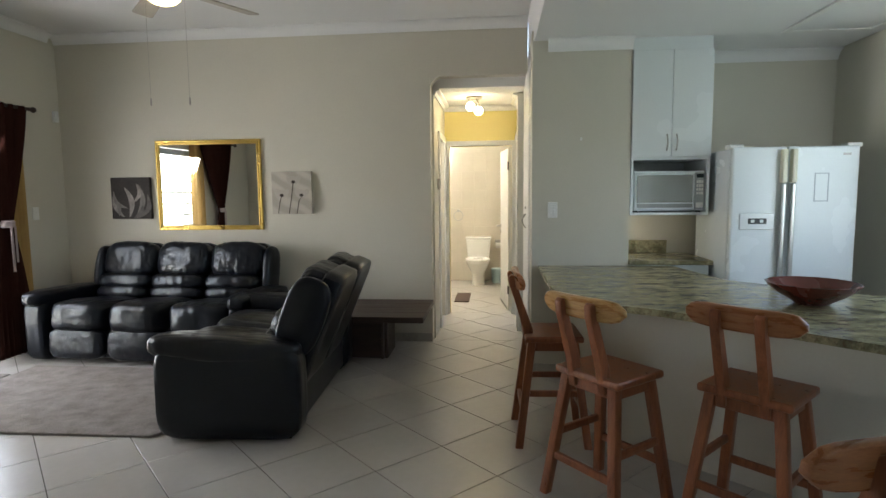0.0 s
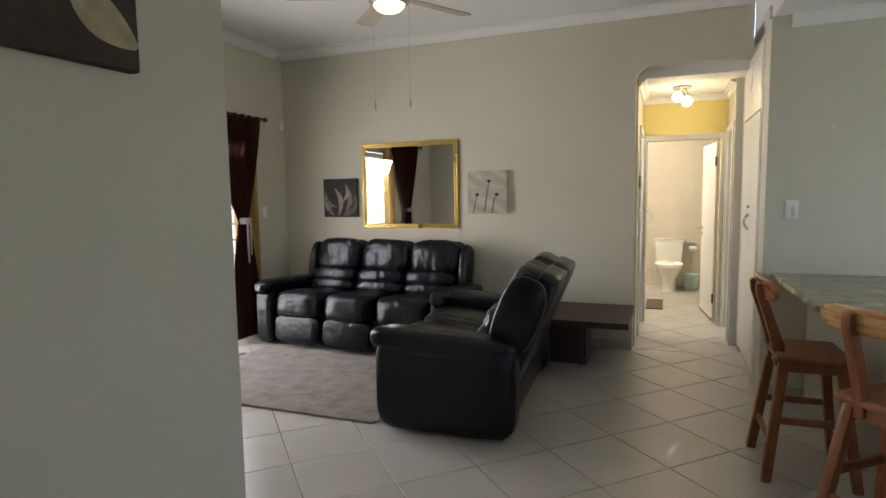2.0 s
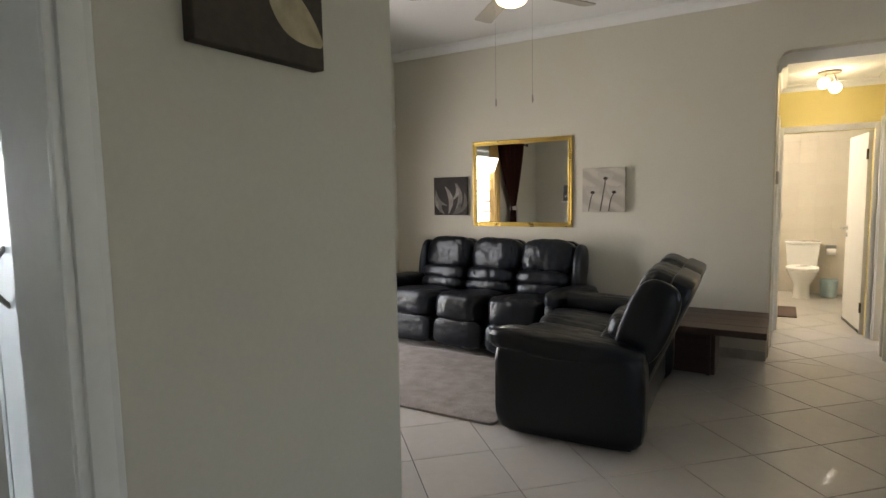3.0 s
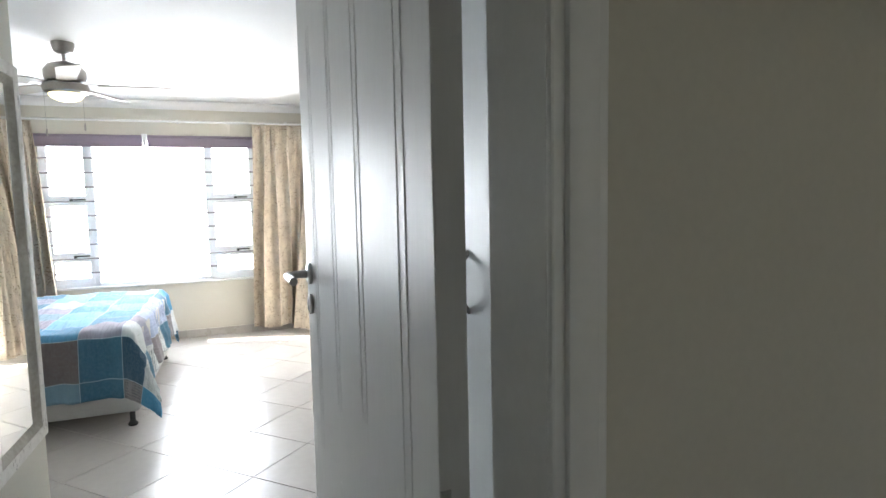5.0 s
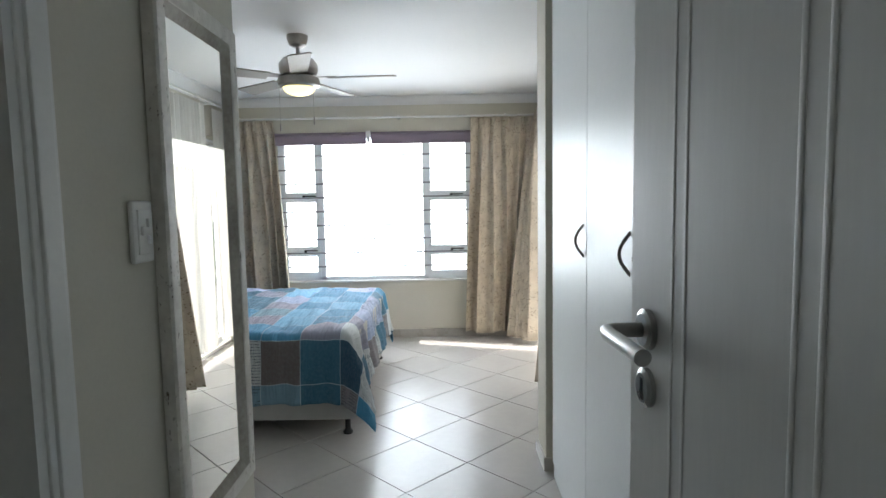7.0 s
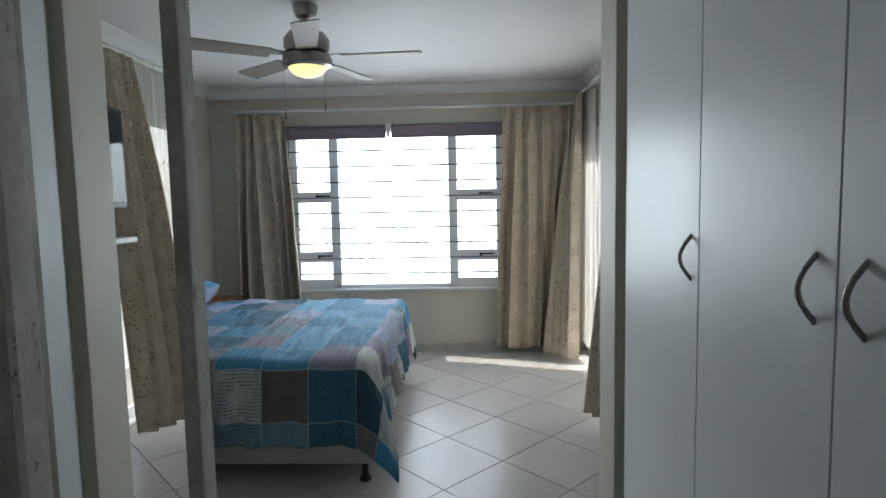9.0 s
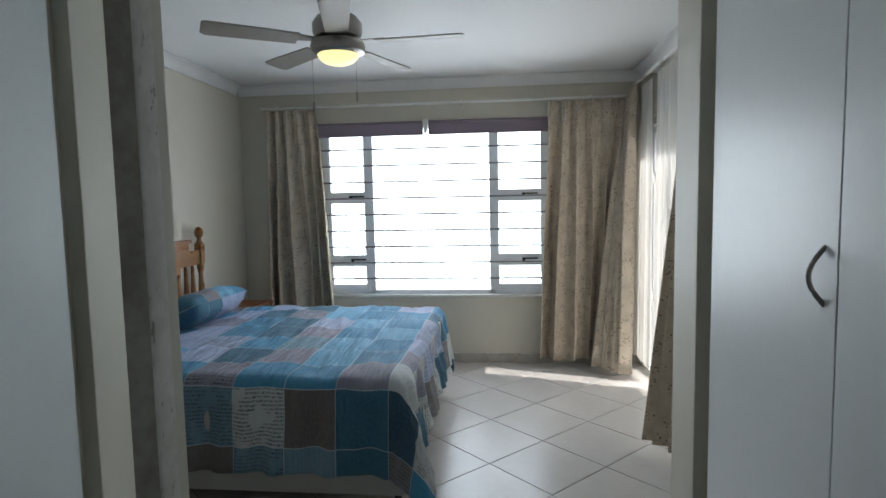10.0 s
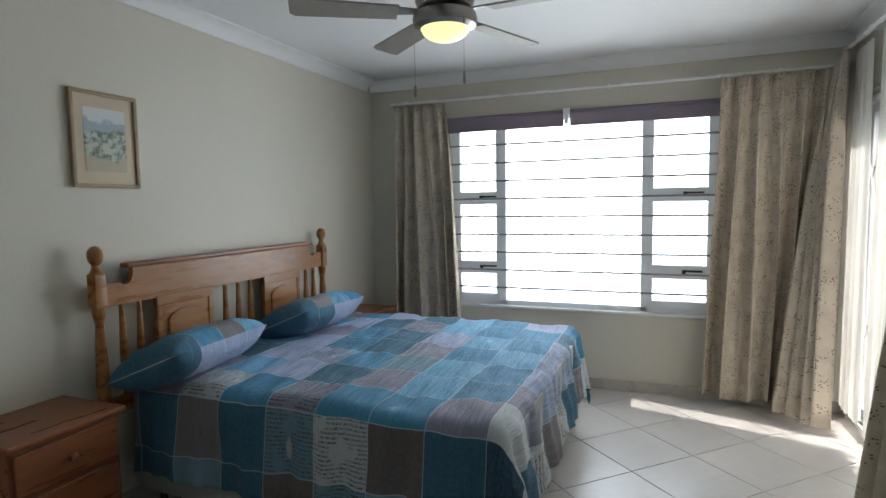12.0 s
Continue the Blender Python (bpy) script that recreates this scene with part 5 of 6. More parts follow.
# ---- lounge things ----
def sofa(loc, rz, seats, label, recline=15):
    """A recliner sofa; it faces local -y and its width runs along x."""
    root = thing("recliner_sofa", loc, rz, label, "sofa", "recliner sofas")
    sw, arm = 0.56, 0.23
    w = seats * sw + 2 * arm
    x0 = -w / 2
    part("base", boxes((x0 + 0.05, -x0 - 0.05, -0.36, 0.36, 0.04, 0.34), bevel=0.03), LEATHER, root)
    for s in (-1, 1):
        bm = bmesh.new()
        puff(bm, (s * (w / 2 - arm / 2), -0.03, 0.295), (arm - 0.01, 0.88, 0.57), 7, 9, 0, 0.006, s)
        a = part("arm", bm, LEATHER, root)
        bm = bmesh.new()
        puff(bm, (s * (w / 2 - arm / 2), -0.06, 0.555), (arm + 0.005, 0.92, 0.16), 3.4, 22, radians(-3), 0.010, 2 + s)
        part("arm_pad", bm, LEATHER, a)
    for k in range(seats):
        cx = x0 + arm + sw * (k + 0.5)
        bm = bmesh.new()
        puff(bm, (cx, -0.17, 0.40), (sw - 0.01, 0.64, 0.29), 4.2, 24, radians(-5), 0.015, k * 3.1)
        part("seat_cushion", bm, LEATHER, root)
        bm = bmesh.new()
        puff(bm, (cx, -0.425, 0.19), (sw - 0.03, 0.12, 0.27), 4, 24, radians(-5), 0.010, k * 2.3 + 1)
        part("footrest", bm, LEATHER, root)
        lean = radians(-recline)
        more = math.tan(radians(recline)) - math.tan(radians(15))
        bm = bmesh.new()
        puff(bm, (cx, 0.345 + 0.38 * more, 0.83), (sw - 0.012, 0.24, 0.36), 3.4, 24, lean, 0.014, k * 1.7)
        puff(bm, (cx, 0.215 + 0.18 * more, 0.635), (sw - 0.03, 0.22, 0.17), 3.0, 22, lean, 0.012, k * 1.9 + 7)
        puff(bm, (cx, 0.17 + 0.08 * more, 0.535), (sw - 0.04, 0.20, 0.14), 3.0, 22, lean, 0.012, k * 2.9 + 9)
        part("back_cushion", bm, LEATHER, root)
        bm = bmesh.new()
        puff(bm, (cx, 0.395 + 0.14 * more, 0.585), (sw - 0.004, 0.15, 0.82), 8, 8, radians(1 - recline), 0.004, k)
        part("back_shell", bm, LEATHER, root)
    for s in (-1, 1):
        bm = bmesh.new()
        puff(bm, (s * (w / 2 - arm - 0.0 + 0.035), 0.345 + 0.27 * more, 0.72), (0.10, 0.27, 0.50), 3, 9, radians(2 - recline), 0.006, s + 4)
        part("back_wing", bm, LEATHER, root)
    for sx in (-1, 1):
        for y in (-0.28, 0.30):
            part("foot", boxes((sx * (w / 2 - 0.12) - 0.03, sx * (w / 2 - 0.12) + 0.03, y - 0.03, y + 0.03, 0, 0.05)), BLACK_PLASTIC, root)
    return root


sofa((-3.27, 5.21, 0), -3, 3, "black leather three-seat recliner sofa against the wall")
sofa((-1.82, 4.18, 0), -87, 2, "black leather two-seat recliner sofa on the rug", 24)


def low_table():
    root = thing("low_table", (-1.42, 5.32, 0), 0, "low dark wooden slab table on a block base", "table")
    for k in range(4):
        part("plank", boxes((-0.62, 0.58, -0.40 + k * 0.20, -0.202 + k * 0.20, 0.375, 0.425), bevel=0.004), DARK_WOOD, root)
    part("block", boxes((-0.30, 0.23, -0.16, 0.20, 0, 0.375), bevel=0.006), DARK_WOOD, root)
    part("side_board", boxes((0.17, 0.20, -0.19, -0.161, 0, 0.375), bevel=0.004), DARK_WOOD, root)


low_table()
rug_bm = bmesh.new()
prism(rug_bm, [(-4.17, 3.44), (-4.13, 3.41), (-2.31, 3.44), (-2.28, 3.47), (-2.27, 4.72), (-4.17, 4.72)], 0.001, 0.018, 0.005)
solid("rug", rug_bm, RUG, label="taupe shaggy rug in front of the sofas", category="rug")
solid("doormat", boxes((-4.60, -4.22, 3.75, 4.50, 0.001, 0.012), bevel=0.003), MAT_CLOTH, label="thin grey mat at the sliding door", category="mat")


def gilt_mirror():
    root = thing("gilt_mirror", (-3.078, 5.758, 1.558), 0, "large wall mirror in a gilt frame above the sofa", "mirror")
    w, h = 0.545, 0.445
    for inset, width, d in ((0.0, 0.018, 0.026), (0.018, 0.010, 0.018), (0.028, 0.012, 0.028), (0.040, 0.006, 0.018)):
        a, b, c = w - inset, h - inset, width
        part("frame_moulding", boxes((-a, a, -d, 0, b - c, b), (-a, a, -d, 0, -b, -b + c), (-a, -a + c, -d, 0, -b + c, b - c), (a - c, a, -d, 0, -b + c, b - c), bevel=0.004), GOLD, root, "gilt frame moulding")
    part("glass", boxes((-w + 0.044, w - 0.044, -0.014, -0.006, -h + 0.044, h - 0.044)), MIRROR, root)


gilt_mirror()


def canvas(name, loc, rz, w, h, d, mat, label):
    root = thing(name, loc, rz, label, "canvas print", "canvas prints")
    part("stretched_canvas", boxes((-w / 2, w / 2, -d, 0, -h / 2, h / 2), bevel=0.003), mat, root)
    return root


PALE_EDGE = material("pale canvas", (0.46, 0.42, 0.37), 0.8, vary=0.1)
fl = canvas("flower_canvas", (-2.225, 5.758, 1.472), 0, 0.40, 0.415, 0.045, art_print("pale petals", (2, 1, 3), (0.50, 0.46, 0.40), (0.40, 0.36, 0.31), 1.2), "canvas print of three pale poppies on thin stems")
INK = material("dark ink", (0.05, 0.04, 0.035), 0.8)
for x0, x1, top in ((0.02, -0.02, 0.10), (-0.10, -0.13, -0.03), (0.10, 0.06, -0.03)):
    part("stem", tube(bmesh.new(), [(x1 - 0.01, -0.0465, -0.20), (x1 + 0.012, -0.0465, -0.08), (x0, -0.0465, top)], 0.0035, 6), INK, fl)
    bm = bmesh.new()
    bmesh.ops.create_uvsphere(bm, u_segments=12, v_segments=8, radius=1)
    bmesh.ops.scale(bm, vec=(0.022, 0.003, 0.014), verts=bm.verts[:])
    bmesh.ops.translate(bm, vec=(x0, -0.046, top + 0.008), verts=bm.verts[:])
    part("flower_centre", bm, INK, fl)
    for s in (-1, 0, 1):
        bm = bmesh.new()
        bmesh.ops.create_uvsphere(bm, u_segments=16, v_segments=8, radius=1)
        bmesh.ops.scale(bm, vec=(0.05, 0.0015, 0.028), verts=bm.verts[:])
        bmesh.ops.rotate(bm, cent=(0, 0, 0), matrix=Matrix.Rotation(radians(-55 * s + 8), 3, "Y"), verts=bm.verts[:])
        bmesh.ops.translate(bm, vec=(x0 + 0.038 * s, -0.0452, top + 0.035 - 0.008 * abs(s)), verts=bm.verts[:])
        part("petal", bm, PALE_EDGE, fl)


def petal(parent, name, mat, x, z, ln, wd, angle, depth, bend=0.0):
    """A flat painted petal or leaf on a canvas."""
    bm = bmesh.new()
    n = 14
    rows = []
    for i in range(n + 1):
        t = i / n
        c = Vector((bend * math.sin(math.pi * t), 0, ln * t))
        h = wd * math.sin(math.pi * min(1, t * 0.94 + 0.03)) ** 0.8
        rows.append([bm.verts.new((c.x + s * h, -0.0006 * (1 - abs(s)), c.z)) for s in (-1, 0, 1)])
    for p, q in zip(rows, rows[1:]):
        for k in range(2):
            bm.faces.new((p[k], p[k + 1], q[k + 1], q[k]))
    bmesh.ops.transform(bm, matrix=Matrix.Translation((x, -depth, z)) @ Matrix.Rotation(radians(angle), 4, "Y"), verts=bm.verts[:])
    return part(name, bm, mat, parent)


LEAF_TONES = [material("printed leaf", (c, c * 0.9, c * 0.84), 0.75, vary=0.35, coarse=14, fine=60) for c in (0.30, 0.20, 0.12)]
lc = canvas("leaf_canvas", (-3.90, 5.758, 1.437), 0, 0.415, 0.415, 0.04, material("dark printed canvas", (0.04, 0.032, 0.03), 0.75, vary=0.4, coarse=9), "dark canvas print of pale curling leaves")
for k, (x, z, ln, wd, an, be) in enumerate(((-0.02, -0.19, 0.30, 0.030, -8, 0.05), (0.05, -0.19, 0.33, 0.028, 6, 0.06), (0.10, -0.19, 0.24, 0.026, 20, 0.05), (-0.08, -0.19, 0.26, 0.026, -22, -0.04), (-0.04, -0.10, 0.22, 0.022, -40, -0.05),
                                           (0.12, -0.16, 0.16, 0.02, 30, 0.03), (0.02, -0.05, 0.20, 0.02, 14, 0.05), (-0.13, -0.18, 0.17, 0.02, -12, 0.02), (0.03, -0.20, 0.16, 0.03, 38, 0.03))):
    petal(lc, "printed_leaf", LEAF_TONES[k % 3], x, z, ln, wd, an, 0.0405 + 0.0004 * k, be)
LILY = [material("printed lily petal", col, 0.7, vary=0.3, coarse=12, fine=50) for col in ((0.44, 0.37, 0.24), (0.33, 0.25, 0.14), (0.22, 0.15, 0.08))]
pc = canvas("lily_canvas", (-1.531, 1.055, 1.955), 90, 0.27, 0.55, 0.028, material("sepia printed canvas", (0.05, 0.036, 0.026), 0.75, vary=0.4, coarse=8), "sepia flower canvas with a dark lower edge")
for k, (x, z, ln, wd, an, be) in enumerate(((0.0, -0.13, 0.165, 0.038, 128, 0.012), (-0.01, -0.13, 0.135, 0.036, -112, -0.01), (0.0, -0.08, 0.14, 0.05, 82, 0.0), (0.0, -0.07, 0.14, 0.05, -80, 0.0),
                                           (0.0, -0.10, 0.28, 0.055, 14, 0.02), (-0.02, -0.09, 0.24, 0.055, -24, 0.0), (0.02, -0.03, 0.20, 0.05, 34, -0.02), (0.0, 0.06, 0.20, 0.05, -12, 0.01))):
    petal(pc, "printed_petal", LILY[k % 3], x, z, ln, wd, an, 0.0285 + 0.0004 * k, be)


def stool(loc, rz, mat_back, label):
    """A wooden bar stool that faces local +y, with a low curved backrest on two uprights."""
    root = thing("bar_stool", loc, rz, label, "bar stool", "bar stools")
    seat = bmesh.new()
    box(seat, -0.185, 0.185, -0.16, 0.17, 0.604, 0.640, bevel=0.012, segments=3)
    part("seat", seat, STOOL_WOOD, root)
    part("seat_rail", boxes((-0.15, 0.15, -0.135, -0.11, 0.548, 0.606), (-0.15, 0.15, 0.11, 0.135, 0.548, 0.606), (-0.15, -0.125, -0.11, 0.11, 0.548, 0.606), (0.125, 0.15, -0.11, 0.11, 0.548, 0.606), bevel=0.004), STOOL_WOOD, root)
    for sx in (-1, 1):
        for sy in (-1, 1):
            part("leg", leg(bmesh.new(), (sx * 0.205, sy * 0.195, 0), (sx * 0.135, sy * 0.12, 0.606), 0.044, 0.046), STOOL_WOOD, root)
    for sy, z in ((-1, 0.20), (1, 0.20)):
        part("rung", boxes((-0.185, 0.185, sy * 0.172 - 0.011, sy * 0.172 + 0.011, z - 0.018, z + 0.018), bevel=0.004), STOOL_WOOD, root)
    for sx in (-1, 1):
        part("rung", boxes((sx * 0.172 - 0.011, sx * 0.172 + 0.011, -0.165, 0.165, 0.29, 0.326), bevel=0.004), STOOL_WOOD, root)
    for sx in (-1, 1):
        bm = bmesh.new()
        side = [(-0.150, 0.56), (-0.105, 0.56), (-0.11, 0.67), (-0.16, 0.80), (-0.205, 0.93), (-0.215, 0.975), (-0.235, 0.985), (-0.25, 0.97), (-0.245, 0.92), (-0.205, 0.80), (-0.17, 0.68)]
        prism(bm, side, sx * 0.085 - 0.019, sx * 0.085 + 0.019, 0.005)
        for v in bm.verts:
            v.co = Vector((v.co.z, v.co.x, v.co.y))
        part("upright", bm, STOOL_WOOD, root)
    bm = bmesh.new()
    n = 16
    ring = []
    for i in range(n + 1):
        a = -1 + 2 * i / n
        x, bow = a * 0.228, 0.03 * a * a
        hh = 0.052 * math.sqrt(max(0.06, 1 - abs(a) ** 7))
        y = -0.222 + bow
        ring.append([bm.verts.new((x, y + dy - 0.16 * (z), 0.952 + z)) for dy, z in ((-0.0, -hh), (0.028, -hh), (0.028, hh), (-0.0, hh))])
    for p, q in zip(ring, ring[1:]):
        for k in range(4):
            bm.faces.new((p[k], p[(k + 1) % 4], q[(k + 1) % 4], q[k]))
    bm.faces.new(ring[0][::-1])
    bm.faces.new(ring[-1])
    bmesh.ops.recalc_face_normals(bm, faces=bm.faces[:])
    bmesh.ops.bevel(bm, geom=[e for e in bm.edges if e.calc_face_angle(0) > 0.9], offset=0.008, segments=3, affect="EDGES", profile=0.5)
    part("backrest", bm, mat_back, root)
    return root


STRIPED = material("pale striped wood", (0.58, 0.36, 0.13), 0.3, second=(0.32, 0.14, 0.045), coarse=5, fine=26, bump=0.1, stretch=(1, 12, 12))
stool((0.088, 3.695, 0), -88, STOOL_BACK, "reddish wooden bar stool at the end of the counter")
stool((0.29, 2.98, 0), -50, STRIPED, "wooden bar stool with a pale striped backrest")
stool((0.866, 2.775, 0), -44, STOOL_BACK, "reddish wooden bar stool at the granite counter")
stool((0.475, 1.645, 0), 22, STOOL_BACK, "orange wooden bar stool standing away from the counter")


lounge_shelf = thing("wall_shelf", (-3.88, 1.442, 1.30), 0, "small white wall shelf on the lounge wall", "shelf")
part("board", boxes((-0.2, 0.2, 0, 0.22, -0.014, 0.014), bevel=0.003), WHITE_PLASTIC, lounge_shelf)
part("bracket", boxes((-0.01, 0.01, 0, 0.15, -0.09, -0.014)), WHITE_PLASTIC, lounge_shelf)
stack = thing("storage_box", (-3.90, 1.55, 1.315), 0, "black stepped storage box on the lounge shelf", "box")
part("case", boxes((-0.15, 0.15, -0.09, 0.09, 0, 0.14), bevel=0.006), BLACK_PLASTIC, stack)
part("lid", boxes((-0.15, 0.04, -0.08, 0.08, 0.14, 0.27), bevel=0.006), BLACK_PLASTIC, stack)


# ---- kitchen things ----
def bar_counter():
    root = thing("bar_counter", (0, 0, 0), 0, "granite topped breakfast bar on a white wall base", "counter")
    top = [(0.095, 4.815), (1.12, 4.815), (1.24, 4.09), (1.85, 3.55), (2.40, 2.75), (2.40, 1.45), (2.05, 1.80), (1.20, 2.53), (0.575, 3.14), (0.38, 3.24), (0.20, 3.42), (0.105, 3.62)]
    part("granite_top", prism(bmesh.new(), top, 0.845, 0.88, 0.006), GRANITE, root, "mottled green granite top")
    base = [(0.32, 4.81), (1.05, 4.81), (1.15, 4.05), (1.78, 3.50), (2.25, 2.7), (2.25, 2.05), (1.38, 2.80), (0.70, 3.40), (0.42, 3.70)]
    part("base_wall", prism(bmesh.new(), base, 0.0, 0.845), PLASTER, root, "white painted base")


bar_counter()
bowl = thing("fruit_bowl", (1.36, 3.33, 0.88), 0, "dark red turned wooden bowl on the granite counter", "bowl")
part("shell", lathe(bmesh.new(), [(0.07, 0), (0.085, 0.01), (0.15, 0.05), (0.20, 0.092), (0.212, 0.108), (0.205, 0.11), (0.19, 0.095), (0.14, 0.055), (0.07, 0.018), (0.01, 0.014)], (0, 0), 48), BOWL_WOOD, bowl)


def kitchen_unit():
    x0, x1, y = 0.795, 1.375, 4.82
    root = thing("wall_cabinet", (0, 0, 0), 0, "tall white wall cabinet with two doors over a microwave niche", "cabinet")
    part("carcass", boxes((x0, x0 + 0.018, y, y + 0.57, 1.27, 2.50), (x1 - 0.018, x1, y, y + 0.57, 1.27, 2.50), (x0 + 0.018, x1 - 0.018, y, y + 0.57, 1.27, 1.29), (x0 + 0.018, x1 - 0.018, y, y + 0.57, 1.69, 1.712),
                          (x0 + 0.018, x1 - 0.018, y + 0.55, y + 0.57, 1.29, 2.50), (x0 + 0.018, x1 - 0.018, y, y + 0.55, 2.48, 2.50)), ENAMEL, root)
    part("filler", boxes((x0, x1, y + 0.01, y + 0.57, 2.50, H_KITCHEN)), ENAMEL, root)
    mid = (x0 + x1) / 2
    for a, b, hx in ((x0, mid - 0.0015, mid - 0.035), (mid + 0.0015, x1, mid + 0.035)):
        d = part("door", boxes((a, b, y - 0.02, y - 0.002, 1.712, 2.50), bevel=0.002), ENAMEL, root)
        pts = [(hx, y - 0.02 - 0.025 * math.sin(math.pi * k / 8), 1.76 + 0.12 * k / 8) for k in range(9)]
        part("handle", tube(bmesh.new(), pts, 0.006, 10), STEEL, d, "bowed steel handle")
    mw = thing("microwave", (0, 0, 1.2905), 0, "white microwave oven in the cabinet niche", "microwave")
    a, b = x0 + 0.025, x1 - 0.022
    part("case", boxes((a, b, y + 0.03, y + 0.42, 0.012, 0.315), bevel=0.006), ENAMEL, mw)
    dr = part("door", boxes((a + 0.008, b - 0.078, y + 0.012, y + 0.029, 0.022, 0.307), bevel=0.004), ENAMEL, mw)
    part("window", boxes((a + 0.028, b - 0.092, y + 0.0085, y + 0.0125, 0.075, 0.285), bevel=0.0015), MICROWAVE_GLASS, dr, "grey mirrored window")
    part("door_band", boxes((a + 0.028, b - 0.092, y + 0.0085, y + 0.0125, 0.036, 0.066), bevel=0.0015), material("grey door band", (0.30, 0.31, 0.31), 0.3, vary=0.08), dr)
    part("control_panel", boxes((b - 0.074, b - 0.006, y + 0.014, y + 0.029, 0.022, 0.307), bevel=0.003), material("grey control panel", (0.40, 0.43, 0.45), 0.35, vary=0.05), mw)
    part("display", boxes((b - 0.066, b - 0.014, y + 0.011, y + 0.0145, 0.262, 0.292)), SCREEN, mw)
    for k in range(4):
        for m in range(3):
            part("button", boxes((b - 0.066 + m * 0.018, b - 0.052 + m * 0.018, y + 0.011, y + 0.0145, 0.135 + k * 0.029, 0.155 + k * 0.029), bevel=0.002), WHITE_PLASTIC, mw)
    part("open_button", boxes((b - 0.066, b - 0.014, y + 0.010, y + 0.0145, 0.035, 0.075), bevel=0.003), WHITE_PLASTIC, mw)
    for fx in (a + 0.03, b - 0.03):
        part("foot", boxes((fx - 0.015, fx + 0.015, y + 0.06, y + 0.09, 0, 0.012)), BLACK_PLASTIC, mw)
    base = thing("base_cabinet", (0, 0, 0), 0, "white base cabinet with a granite worktop", "cabinet")
    part("body", boxes((x0, x1 + 0.02, y + 0.02, y + 0.57, 0.08, 0.885)), ENAMEL, base)
    part("drawer_front", boxes((x0 + 0.002, x1 + 0.018, y, y + 0.018, 0.72, 0.88), bevel=0.002), ENAMEL, base)
    part("door", boxes((x0 + 0.002, x1 + 0.018, y, y + 0.018, 0.10, 0.715), bevel=0.002), ENAMEL, base)
    part("plinth", boxes((x0, x1 + 0.02, y + 0.05, y + 0.57, 0, 0.08)), BLACK_PLASTIC, base)
    wt = thing("worktop", (0, 0, 0), 0, "green granite worktop with a low upstand", "worktop")
    part("slab", boxes((x0 - 0.003, x1 + 0.045, y - 0.02, y + 0.575, 0.886, 0.92), bevel=0.004), GRANITE, wt)
    part("upstand", boxes((x0, x1 - 0.14, y + 0.545, y + 0.573, 0.921, 1.03), bevel=0.003), GRANITE, wt)


kitchen_unit()


def fridge():
    root = thing("fridge", (1.845, 4.53, 0), 0, "white side-by-side fridge with an ice dispenser", "fridge")
    w, d = 0.42, 0.70
    part("cabinet", boxes((-w, w, 0.06, d, 0.03, 1.745), bevel=0.008), ENAMEL, root)
    mid = -0.055
    dl = part("freezer_door", boxes((-w, mid - 0.003, 0, 0.055, 0.06, 1.755), bevel=0.012, ), ENAMEL, root)
    dr = part("fridge_door", boxes((mid + 0.003, w, 0, 0.055, 0.06, 1.755), bevel=0.012), ENAMEL, root)
    for dd, x in ((dl, mid - 0.032), (dr, mid + 0.032)):
        h = part("handle", boxes((x - 0.016, x + 0.016, -0.045, -0.014, 0.45, 1.50), (x - 0.013, x + 0.013, -0.016, 0.002, 0.45, 0.50), bevel=0.009), STEEL, dd, "long pale metal handle")
        part("handle_cap", boxes((x - 0.018, x + 0.018, -0.047, 0.002, 1.501, 1.735), bevel=0.009), material("cream handle plastic", (0.66, 0.63, 0.50), 0.35, vary=0.05), h, "cream plastic upper grip")
    disp = part("dispenser", boxes((-w + 0.06, mid - 0.075, -0.008, 0.002, 1.175, 1.29), bevel=0.003), material("silver panel", (0.5, 0.52, 0.53), 0.35, metal=0.5, vary=0.05), dl, "silver ice dispenser panel")
    part("dispenser_display", boxes((-w + 0.115, mid - 0.125, -0.011, -0.007, 1.215, 1.255)), BLACK_PLASTIC, disp)
    part("note_outline", boxes((0.13, 0.225, -0.003, 0.001, 1.562, 1.57), (0.13, 0.225, -0.003, 0.001, 1.37, 1.378), (0.13, 0.137, -0.003, 0.001, 1.378, 1.562), (0.218, 0.225, -0.003, 0.001, 1.378, 1.562)),
         material("grey outline", (0.42, 0.46, 0.50), 0.5, vary=0.05), dr)
    for k in range(2):
        part("display_digit", boxes((-0.285 + k * 0.06, -0.262 + k * 0.06, -0.0125, -0.0108, 1.225, 1.246)), material("pale display digit", (0.55, 0.58, 0.56), 0.4, vary=0.05), disp)
    part("badge", boxes((0.31, 0.36, -0.003, 0.001, 1.69, 1.705)), PEWTER, dr)
    for s in (-1, 1):
        part("hinge_cover", boxes((s * w * 0.93 - 0.05, s * w * 0.93 + 0.05, 0.01, 0.10, 1.745, 1.775), bevel=0.008), WHITE_PLASTIC, root)
    for sx in (-1, 1):
        part("foot", boxes((sx * 0.34 - 0.03, sx * 0.34 + 0.03, 0.1, 0.6, 0, 0.03)), BLACK_PLASTIC, root)


fridge()
hatch = thing("ceiling_hatch", (2.15, 4.45, H_KITCHEN), 0, "white framed trap door in the kitchen ceiling", "hatch")
part("hatch_frame", boxes((-0.32, 0.32, -0.35, -0.30, -0.015, -0.001), (-0.32, 0.32, 0.30, 0.35, -0.015, -0.001), (-0.32, -0.27, -0.30, 0.30, -0.015, -0.001), (0.27, 0.32, -0.30, 0.30, -0.015, -0.001), bevel=0.004), GLOSS, hatch)
part("hatch_board", boxes((-0.268, 0.268, -0.298, 0.298, -0.006, -0.001)), CEILING, hatch)


